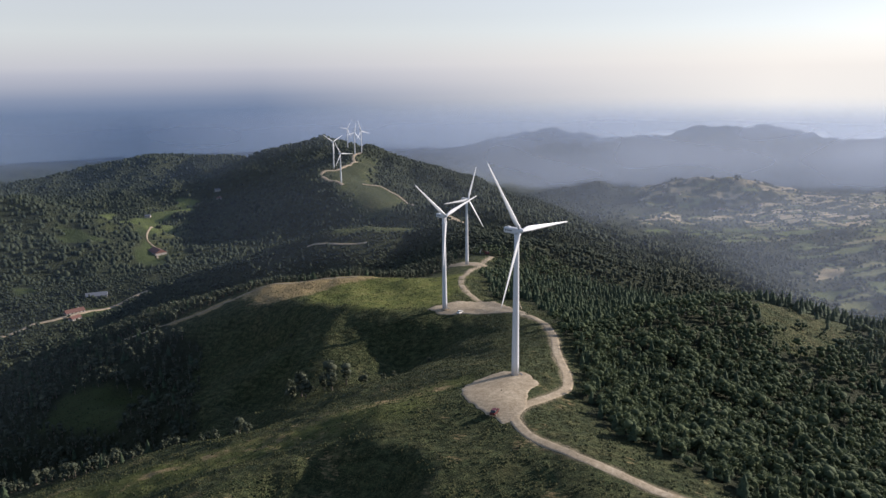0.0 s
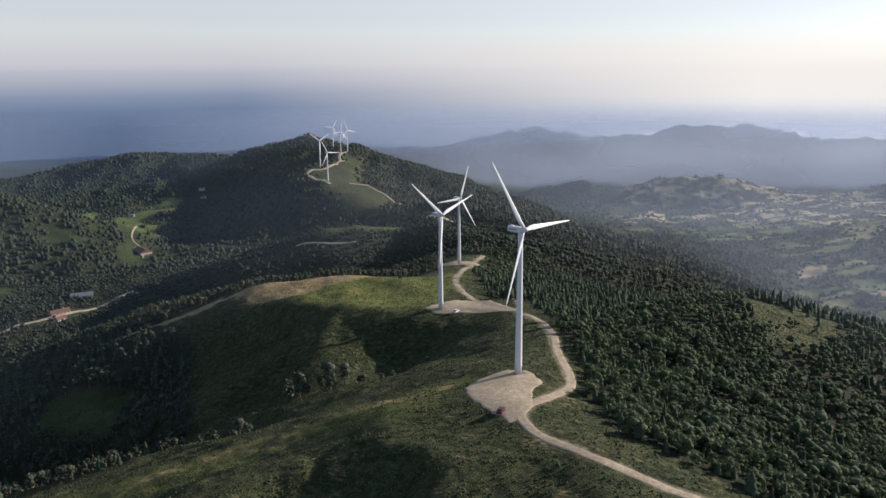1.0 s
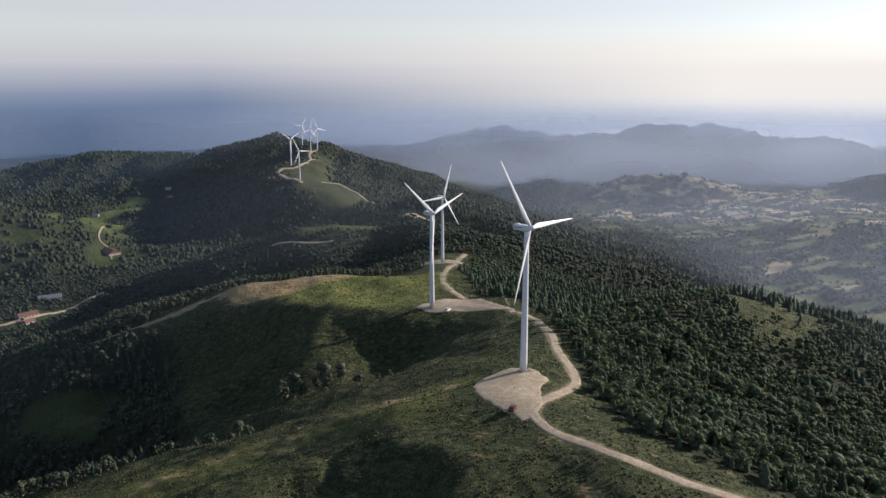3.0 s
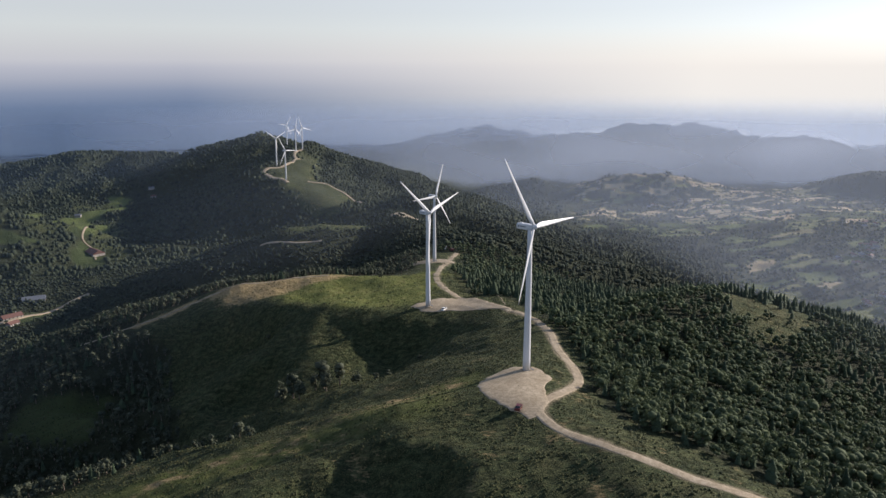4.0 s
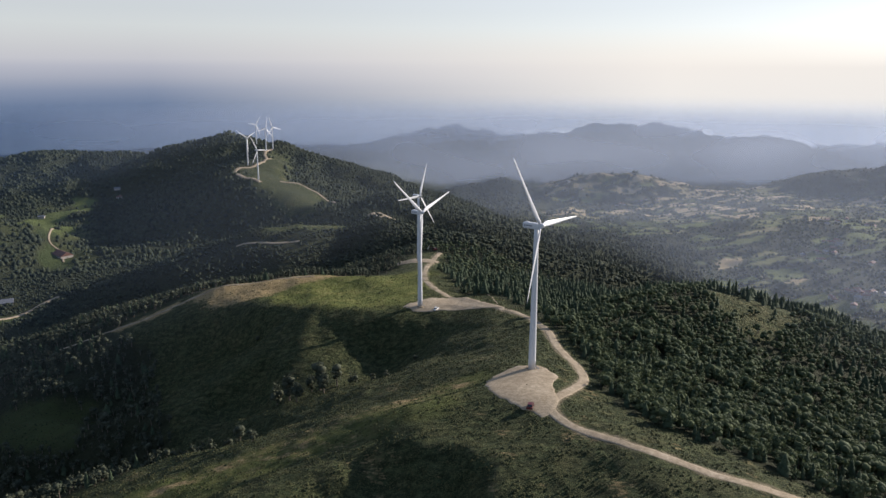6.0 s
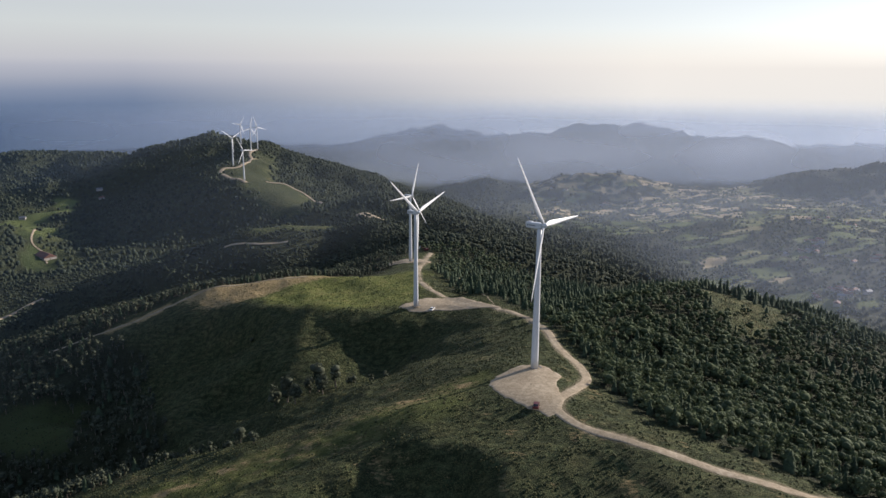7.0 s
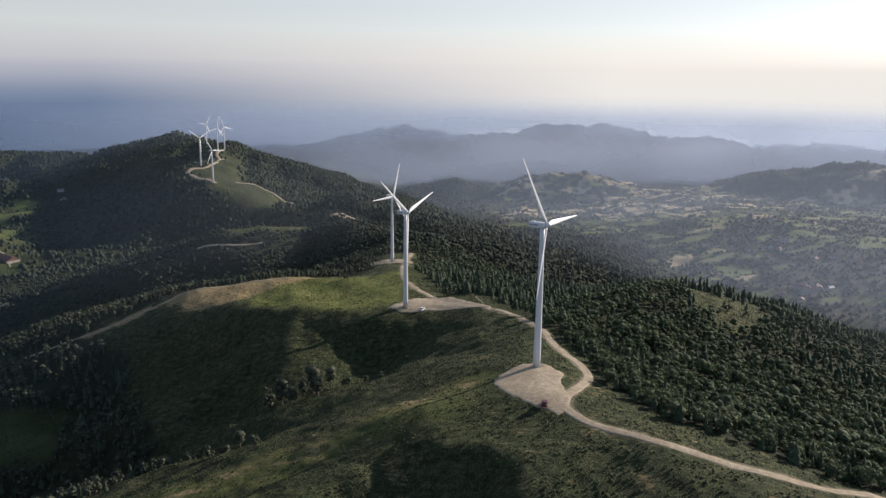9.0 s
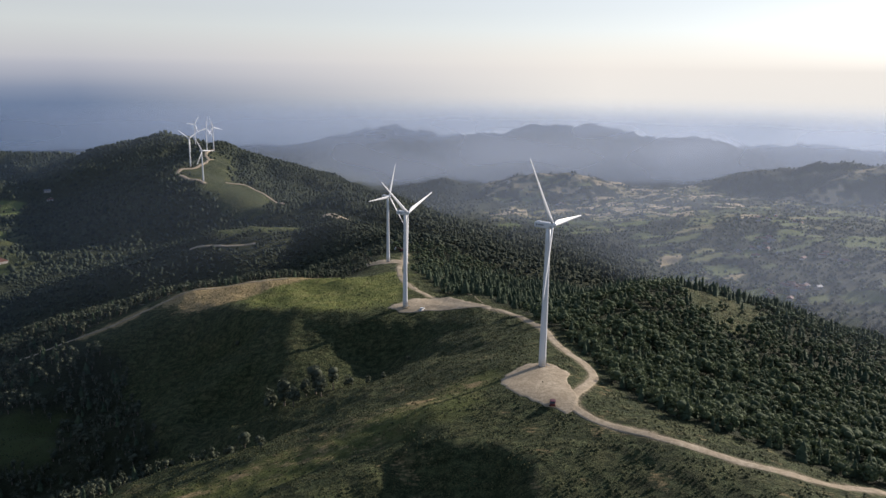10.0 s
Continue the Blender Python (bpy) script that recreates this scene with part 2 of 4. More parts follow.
# Hollows shaped so that shade falls to fit the camera's view: outline, depth, and how far in the edge slopes.
HOLLOWS = (
    ([(-250, 160), (-214, 170), (-194, 176), (-176, 166), (-156, 152), (-142, 142), (-131, 128), (-134, 118), (-148, 106), (-170, 90), (-210, 70), (-270, 90)], 12, 24),
    ([(-130, 106), (-120, 88), (-106, 58), (-104, 36), (-150, 36), (-165, 75), (-142, 92)], 7, 20),
    ([(-102, 112), (-94, 118), (-76, 119), (-57, 117), (-42, 114), (-34, 96), (-38, 62), (-52, 36), (-70, 28), (-86, 40), (-96, 66), (-101, 92)], 7, 36),
    ([(-290, 60), (-190, 78), (-125, 45), (-84, 8), (-100, -8), (-136, -8), (-200, -30), (-280, -20)], 13, 34),
    ([(-80, -84), (-66, -64), (-50, -52), (-34, -53), (-18, -57), (-8, -70), (-10, -105), (-70, -112)], 8, 20),
)


def crest_height(points, left, right, soft, x, y):
    h = np.full(x.shape, -1e9)
    for (ax, ay, az), (bx, by, bz) in zip(points, points[1:]):
        ux, uy = bx - ax, by - ay
        s = np.clip(((x - ax) * ux + (y - ay) * uy) / (ux * ux + uy * uy), 0, 1)
        dx, dy = x - ax - s * ux, y - ay - s * uy
        d = np.sqrt(dx * dx + dy * dy) + 1e-6
        side = (ux * dy - uy * dx) / (d * math.hypot(ux, uy))
        slope = right + (left - right) * (0.5 + 0.5 * side)
        h = np.maximum(h, az + s * (bz - az) - slope * (np.sqrt(d * d + soft * soft) - soft) - 0.25 * np.maximum(d - 200, 0))
    return h


def ripple(x, y, size, seed):
    """Smooth unevenness between -1 and 1, the size of one swell in metres."""
    rng = np.random.RandomState(seed)
    out = np.zeros(x.shape)
    for k in range(7):
        a = rng.uniform(0, 2 * math.pi)
        f = 2 * math.pi / size * rng.uniform(0.6, 1.7)
        out += np.sin((x * math.cos(a) + y * math.sin(a)) * f + rng.uniform(0, 6.28) + 1.3 * np.sin((y * math.cos(a) - x * math.sin(a)) * f * 0.6))
    return out / 4.2


def blur_step(v, lo, hi):
    s = np.clip((v - lo) / (hi - lo), 0, 1)
    return s * s * (3 - 2 * s)


def land(x, y):
    """The height of the ground."""
    x, y = np.asarray(x, float), np.asarray(y, float)
    far = np.hypot(x, y + 243)
    west = -155 - 45 * blur_step(y, 700, 1200) - 60 * blur_step(y, 1700, 2300) - 90 * blur_step(far, 2300, 3000) - 45 * blur_step(-y, -350, -150)
    east = -235 - 0.075 * np.clip(y - 900, 0, 2000) + 0.14 * np.clip(x - 470, -80, 260) - 30 * blur_step(far, 2900, 3600)
    floor = west + (east - west) * blur_step(x + 0.25 * np.clip(y - 1000, 0, 1500), -380, 150)
    k = 4 + 8 * blur_step(far, 600, 1600)
    layers = [floor] + [crest_height(*c, x, y) for c in CRESTS.values()]
    top = np.maximum.reduce(layers)
    h = top + k * np.log(sum(np.exp((v - top) / k) for v in layers))
    h = h - k * 0.3
    for outline, depth, edge in HOLLOWS:
        h = h - depth * blur_step(inside(x, y, outline) + 2.0 * ripple(x, y, 30, 17), 0, edge)
    rough = blur_step(np.hypot(x, y + 5), 26, 70)
    h = h + (ripple(x, y, 46, 3) * 0.6 + ripple(x, y, 16, 5) * 0.3 + ripple(x, y, 8, 6) * 0.13) * rough
    flat = 1 - 0.5 * blur_step(x - 0.16 * (y - 800), 200, 330) * blur_step(y, 500, 760)
    h = h + flat * (ripple(x, y, 210, 8) * 7 + ripple(x, y, 90, 9) * 3) * blur_step(far, 700, 1300)
    # gullies down the flanks of the far hills
    gully = np.abs(ripple(x, y, 420, 14)) + 0.5 * np.abs(ripple(x, y, 170, 15))
    h = h + (15 - 40 * gully) * blur_step(far, 2500, 3100) * blur_step(h - floor, 20, 110) + ripple(x, y, 130, 12) * 3.5 * blur_step(far, 480, 700)
    return h


def inside(x, y, polygon):
    """How far inside a polygon the points lie, in metres (negative outside)."""
    hit = np.zeros(x.shape, bool)
    best = np.full(x.shape, 1e18)
    for (ax, ay), (bx, by) in zip(polygon, polygon[1:] + polygon[:1]):
        ux, uy = bx - ax, by - ay
        s = np.clip(((x - ax) * ux + (y - ay) * uy) / (ux * ux + uy * uy), 0, 1)
        best = np.minimum(best, (x - ax - s * ux) ** 2 + (y - ay - s * uy) ** 2)
        cross = ((ay > y) != (by > y)) & (x < ux * (y - ay) / (uy if uy else 1e-9) + ax)
        hit ^= cross
    return np.where(hit, 1, -1) * np.sqrt(best)


def parcels(x, y, wide, deep, turn, seed):
    """Plots of land: a random number for each, and the metres to the plot's edge."""
    c, s = math.cos(turn), math.sin(turn)
    u, v = (x * c + y * s) / wide, (y * c - x * s) / deep
    iu, iv = np.floor(u), np.floor(v)
    first, second = np.full(x.shape, 1e9), np.full(x.shape, 1e9)
    tone = np.zeros(x.shape)
    for du in (-1, 0, 1):
        for dv in (-1, 0, 1):
            gu, gv = iu + du, iv + dv
            a = np.modf(np.abs(np.sin(gu * 127.1 + gv * 311.7 + seed) * 43758.5))[0]
            b = np.modf(np.abs(np.sin(gu * 269.5 + gv * 183.3 + seed) * 24634.6))[0]
            d = np.hypot(u - gu - 0.15 - 0.7 * a, v - gv - 0.15 - 0.7 * b)
            near = d < first
            second = np.where(near, first, np.minimum(second, d))
            tone = np.where(near, np.modf(a * 7.3 + b * 5.1)[0], tone)
            first = np.where(near, d, first)
    return tone, (second - first) * 0.5 * min(wide, deep)


ROAD = [(96, -70), (83, -71), (66, -73), (51, -71.5), (38, -66.5), (26, -61.5), (14, -53), (8, -45), (5, -37), (7.2, -28.5), (14.3, -14.5), (18.3, -1.5), (15.6, 20), (10.8, 42),
        (6.3, 70), (-0.6, 98), (-11.7, 114), (-24, 131), (-36, 147), (-47, 160), (-55, 175), (-62, 192), (-66, 212), (-69, 245), (-71, 276), (-71, 319), (-70, 346)]
SLOPE_PATHS = [[(-54, 258), (-44, 236), (-34, 212), (-24, 170), (-15, 128)]]
SUMMIT_ROAD = [(-444, 958), (-481, 982), (-520, 1035), (-528, 1072), (-509, 1095), (-509, 1145), (-528, 1215), (-532, 1264), (-556, 1310), (-572, 1345), (-587, 1395), (-586, 1440)]
FLANK_TRACK = [(-428, 1012), (-395, 1030), (-365, 1021), (-337, 992), (-312, 946)]
LEDGE_TRACK = [(-318, 522), (-300, 526), (-272, 529), (-250, 538)]
SPUR_TRACK = [(-300, 168), (-262, 178), (-240, 184), (-222, 194), (-206, 203), (-185, 208), (-160, 214), (-140, 214)]
FARM_LANE = [(-640, 290), (-586, 344), (-580, 383), (-566, 405), (-557, 434), (-544, 485), (-536, 520)]
BARN_LANE = [(-640, 690), (-674, 734), (-700, 752), (-725, 790), (-760, 860)]


def from_line(x, y, line):
    best = np.full(np.shape(x), 1e18)
    for (ax, ay), (bx, by) in zip(line, line[1:]):
        ux, uy = bx - ax, by - ay
        s = np.clip(((x - ax) * ux + (y - ay) * uy) / (ux * ux + uy * uy), 0, 1)
        best = np.minimum(best, (x - ax - s * ux) ** 2 + (y - ay - s * uy) ** 2)
    return np.sqrt(best)

# ---- what grows where ----
HEATH = [(140, -200), (110, -72), (84, -65), (60, -56), (44, -42), (24, -22), (25, 18), (15, 60), (8, 100), (-12, 150), (-40, 178), (-58, 250), (-58, 350), (-88, 350),
         (-112, 232), (-190, 222), (-225, 207), (-258, 197), (-272, 180), (-248, 166), (-226, 150), (-212, 116), (-185, 88), (-162, 42), (-138, 14), (-122, 2), (-150, -12), (-200, -45),
         (-270, -100), (-280, -300), (130, -300)]
SUMMIT_GRASS = [(-450, 950), (-520, 1040), (-515, 1150), (-545, 1270), (-590, 1420), (-545, 1420), (-505, 1360), (-456, 1122), (-415, 1062), (-344, 1000), (-315, 880), (-350, 850), (-399, 890)]
LEDGE_GRASS = [(-305, 560), (-262, 586), (-215, 615), (-205, 596), (-258, 556), (-300, 545)]
SPUR_GRASS = [(112, 196), (128, 222), (150, 222), (172, 228), (168, 196), (149, 165), (128, 130), (111, 132), (108, 165)]
VALLEY_FIELDS = [[(-1071, 1380), (-1001, 1376), (-974, 1314), (-1022, 1310)],
                 [(-1030, 1098), (-1019, 1194), (-1003, 1323), (-958, 1288), (-959, 1165), (-743, 784)],
                 [(-1117, 1149), (-1107, 1198), (-1070, 1139), (-777, 741)],
                 [(-730, 765), (-910, 1115), (-870, 1092), (-705, 787), (-708, 756)],
                 [(-813, 684), (-775, 704), (-754, 691), (-783, 677)],
                 [(-806, 652), (-783, 684), (-727, 693), (-708, 688), (-734, 653)],
                 [(-732, 503), (-705, 519), (-679, 495), (-686, 471)],
                 [(-560, 394), (-565, 444), (-548, 485), (-532, 469), (-539, 420)],
                 [(-702, 746), (-667, 739), (-599, 659), (-623, 640), (-671, 675)],
                 [(-284, 73), (-292, 105), (-259, 109), (-242, 118), (-221, 62)]]
FARM_VALLEY = [(-1180, 1294), (-991, 1403), (-924, 1257), (-640, 821), (-540, 612), (-600, 556), (-694, 586), (-846, 788)]


EAST_STUBBLE = [[(436, 1107), (475, 1138), (501, 1112), (495, 1014), (464, 980), (436, 1031)],
                [(394, 1236), (424, 1271), (462, 1277), (447, 1215), (379, 1138)],
                [(482, 2410), (568, 2404), (556, 2346), (476, 2321)],
                [(496, 2181), (566, 2128), (553, 2024), (487, 2050)],
                [(579, 1920), (670, 1842), (644, 1743), (582, 1818)],
                [(648, 2003), (707, 1977), (688, 1924), (634, 1926)],
                [(296, 2243), (383, 2203), (360, 2048), (298, 2100)],
                [(750, 1719), (816, 1746), (771, 1638), (722, 1624)],
                [(389, 2072), (459, 2080), (441, 2028), (391, 2031)]]
EAST_MEADOWS = [[(633, 1381), (675, 1416), (686, 1346), (651, 1275), (615, 1276)],
                [(783, 1288), (922, 1330), (817, 1151), (741, 1169)],
                [(567, 847), (623, 827), (608, 786), (562, 796)],
                [(524, 848), (560, 858), (541, 816), (514, 815)],
                [(703, 1381), (796, 1422), (734, 1305), (678, 1312)],
                [(456, 1139), (520, 1135), (513, 1057), (444, 1013)],
                [(568, 1232), (617, 1240), (594, 1177), (547, 1151)]]
FOOT_WOOD = [(40, 2470), (110, 2440), (180, 2400), (290, 2330), (340, 2200), (260, 2180), (120, 2260), (20, 2360)]


def cover(x, y):
    """Shares of wood, field, green grass, dry grass and bare soil, and the tone of the fields."""
    x, y = np.asarray(x, float), np.asarray(y, float)
    jit = ripple(x, y, 37, 21) * 5 + ripple(x, y, 13, 22) * 2.5
    heath = blur_step(inside(x, y, HEATH) + jit, -4, 4)
    grass = blur_step(inside(x, y, SUMMIT_GRASS) + 2.5 * jit, -10, 10)
    for patch in (LEDGE_GRASS, SPUR_GRASS):
        grass = np.maximum(grass, blur_step(inside(x, y, patch) + jit, -4, 4))
    field = np.zeros(x.shape)
    for patch in VALLEY_FIELDS:
        field = np.maximum(field, blur_step(inside(x, y, patch) + 0.8 * jit, -5, 5))
    glade = blur_step(y + 0.3 * x, 470, 530) * blur_step(inside(x, y, FARM_VALLEY), 0, 40) * blur_step(ripple(x, y, 120, 36), -0.6, 0.1)
    # the farmed hill and the floor of the valley to the east
    farm = blur_step(x - 0.16 * (y - 800), 250, 330) * blur_step(y, 560, 760)
    farm = np.maximum(farm, blur_step(y, 1400, 1700) * blur_step(x, 30, 120))
    farm = farm * blur_step(-y, -2900, -2820) * (1 - blur_step(inside(x, y, FOOT_WOOD), -20, 20)) * (1 - blur_step(x, 930, 1000) * blur_step(y, 2150, 2250))
    tone, edge = parcels(x, y, 105, 46, 0.30, 4.0)
    thick = 0.52 + 0.22 * blur_step(-y, -1700, -1000) + 0.30 * ripple(x, y, 420, 33) + 0.25 * ripple(x, y, 170, 34) - 0.22 * blur_step(y, 2050, 2250)
    plots = farm * (tone > thick) * blur_step(edge, 1.5, 5.0)
    tone = np.modf(tone * 9.7)[0]
    tone = np.where(y > 1900, 0.42 + 0.5 * tone, 0.08 + 0.5 * tone)
    for patches, shade in ((EAST_STUBBLE, 0.74), (EAST_MEADOWS, 0.36)):
        for patch in patches:
            lot = inside(x, y, patch) + 0.6 * jit
            tone = np.where(lot > -3, shade, tone)
            plots = np.where(lot > -9, blur_step(lot, -4, 2), plots)
    # western fields darkened, the near ones most: valley shade put into their tone
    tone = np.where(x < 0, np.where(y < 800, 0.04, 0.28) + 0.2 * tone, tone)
    field = np.maximum(field, plots)
    wood = (1 - np.maximum(np.maximum(heath, grass), field)) * (1 - 0.6 * glade)
    crest = blur_step(inside(x, y, [(-120, 222), (-200, 218), (-226, 198), (-205, 176), (-186, 170), (-165, 176), (-150, 186), (-135, 205)]) + jit, -8, 8)
    crest = np.maximum(crest, blur_step(inside(x, y, [(-20, -15), (-30, 2), (-62, -8), (-110, -34), (-140, -62), (-110, -52), (-60, -32)]) + jit, -5, 5) * 0.55)
    crest = np.maximum(crest, blur_step(1.2 * jit - from_line(x, y, SPUR_TRACK), -12, -3))
    green = heath * blur_step(inside(x, y, [(-62, 132), (-62, 240), (-110, 225), (-165, 212), (-158, 168), (-128, 144), (-105, 132)]) + jit, -8, 8)
    green = np.maximum(green, 0.65 * heath * blur_step(inside(x, y, [(-14, 6), (-40, -12), (-66, -24), (-110, -30), (-170, -50), (-160, -85), (-100, -66), (-60, -50), (-24, -34)]) + jit, -6, 8))
    dry = np.clip((crest * 0.98 + (0.24 + 0.34 * blur_step(-y, -80, 0)) * blur_step(ripple(x, y, 30, 42) + 0.5 * ripple(x, y, 11, 43), 0.2, 0.9)) * heath, 0, 1)
    bare = blur_step(-from_line(x, y, [(-188, 668), (-172, 652), (-160, 640)]) + jit, -14, -7)
    bare = np.maximum(bare, blur_step(-from_line(x, y, ROAD) + 0.15 * jit, -2.6, -1.6) * 0.6)
    return wood, field, np.maximum(np.maximum(green, 0.3 * glade), grass * 0.06), np.maximum(dry, 0.45 * grass * blur_step(ripple(x, y, 60, 44) + 0.5 * (x > 0), -0.5, 0.5)), bare, tone


# ---- the ground, one sheet out to the horizon ----
def polar(centre, angles, radii):
    a, r = np.meshgrid(np.radians(angles), radii, indexing="ij")
    return centre[0] + r * np.sin(a), centre[1] + r * np.cos(a)


def build_ground():
    angles = np.concatenate([np.arange(-52, 46, 0.22), np.arange(46, 308, 3.0)])
    radii = np.concatenate([[2.0, 30, 60, 85], np.geomspace(105, 4900, 430)])
    x, y = polar((0, -243), angles, radii)
    z = land(x, y)
    na, nr = x.shape
    idx = np.arange(na * nr).reshape(na, nr)
    nxt = np.roll(idx, -1, axis=0)
    faces = np.stack([idx[:, :-1], idx[:, 1:], nxt[:, 1:], nxt[:, :-1]], -1).reshape(-1, 4)[:, ::-1]
    mesh = mesh_of("ground", np.stack([x, y, z], -1).reshape(-1, 3), faces, GROUND, smooth=True)
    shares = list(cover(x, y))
    # the grass of the far summit is blended towards the darker wood-floor colour
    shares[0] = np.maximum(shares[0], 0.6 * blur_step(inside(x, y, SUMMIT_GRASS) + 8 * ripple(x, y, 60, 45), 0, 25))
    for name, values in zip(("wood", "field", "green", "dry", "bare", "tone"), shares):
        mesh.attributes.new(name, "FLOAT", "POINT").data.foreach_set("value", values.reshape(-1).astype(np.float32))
    return tagged(new("ground", mesh), "rolling green and brown hills of heath and grass", "ground", kind="structure")


def mesh_of(name, verts, faces, material, smooth=False):
    """A mesh from arrays of corners and of faces with equally many corners."""
    verts, faces = np.asarray(verts, np.float32), np.asarray(faces, np.int32)
    mesh = bpy.data.meshes.new(name)
    n, k = faces.shape
    mesh.vertices.add(len(verts))
    mesh.vertices.foreach_set("co", verts.reshape(-1))
    mesh.loops.add(n * k)
    mesh.loops.foreach_set("vertex_index", faces.reshape(-1))
    mesh.polygons.add(n)
    mesh.polygons.foreach_set("loop_start", np.arange(0, n * k, k, dtype=np.int32))
    mesh.update(calc_edges=True)
    mesh.polygons.foreach_set("use_smooth", np.full(n, smooth))
    mesh.materials.append(material)
    mesh.validate()
    return mesh


ground = build_ground()


def part(name, bm, material, parent, label="", smooth=False):
    mesh = bpy.data.meshes.new(name)
    bm.normal_update()
    bm.to_mesh(mesh)
    bm.free()
    mesh.materials.append(material)
    if smooth:
        mesh.polygons.foreach_set("use_smooth", np.full(len(mesh.polygons), True))
    ob = new(name, mesh)
    ob.parent = parent
    return tagged(ob, label)


def loft(bm, rings, cap=True):
    rows = [[bm.verts.new(p) for p in ring] for ring in rings]
    for a, b in zip(rows, rows[1:]):
        for i in range(len(a)):
            bm.faces.new((a[i], a[(i + 1) % len(a)], b[(i + 1) % len(a)], b[i]))
    if cap:
        bm.faces.new(rows[0][::-1])
        bm.faces.new(rows[-1])
    return bm


def circle(radius, z, n=24, centre=(0, 0)):
    return [(centre[0] + radius * math.cos(2 * math.pi * i / n), centre[1] + radius * math.sin(2 * math.pi * i / n), z) for i in range(n)]


# ---- wind turbines ----
DARK = plain_material("marking_grey", (0.10, 0.12, 0.15), 0.6)
HUB, LEAN = 51.8, -9.0


def rounded_section(w, h, z0, y, n=5, r=0.35):
    out = []
    for cx, cz, start in ((w / 2 - r, h / 2 - r, 0), (-w / 2 + r, h / 2 - r, 90), (-w / 2 + r, -h / 2 + r, 180), (w / 2 - r, -h / 2 + r, 270)):
        for i in range(n):
            a = radians(start + 90 * i / (n - 1))
            out.append((cx + r * math.cos(a), y, z0 + cz + r * math.sin(a)))
    return out


def blade_mesh(length=27.2):
    bm = bmesh.new()
    rings = []
    for i in range(19):
        s = i / 18
        r = 0.5 + s * (length - 0.5)
        chord = 0.95 + (1.9 - 0.95) * math.sin(min(s / 0.2, 1) * math.pi / 2) if s < 0.2 else 1.9 + (0.34 - 1.9) * ((s - 0.2) / 0.8) ** 0.85
        thick = 0.95 + (0.42 - 0.95) * min(s / 0.2, 1) if s < 0.2 else 0.42 + (0.05 - 0.42) * (s - 0.2) / 0.8
        if s > 0.97:
            chord *= 0.6
        twist = radians(14 * (1 - s) ** 1.5 + 3)
        ring = []
        for j in range(12):
            a = 2 * math.pi * j / 12
            u = chord * (0.5 * math.cos(a) - (0.15 if s > 0.1 else 0.0))
            v = thick * 0.5 * math.sin(a) * (0.75 + 0.25 * math.cos(a))
            ring.append((u * math.cos(twist) - v * math.sin(twist), -(u * math.sin(twist) + v * math.cos(twist)), r))
        rings.append(ring)
    return loft(bm, rings)


def rotor(degrees):
    """The seat of a blade on the hub, whose axle leans back a little."""
    return Matrix.Translation((0, 0, HUB)) @ Matrix.Rotation(radians(LEAN), 4, "X") @ Matrix.Translation((0, -1.6, 0)) @ Matrix.Rotation(radians(degrees), 4, "Y")


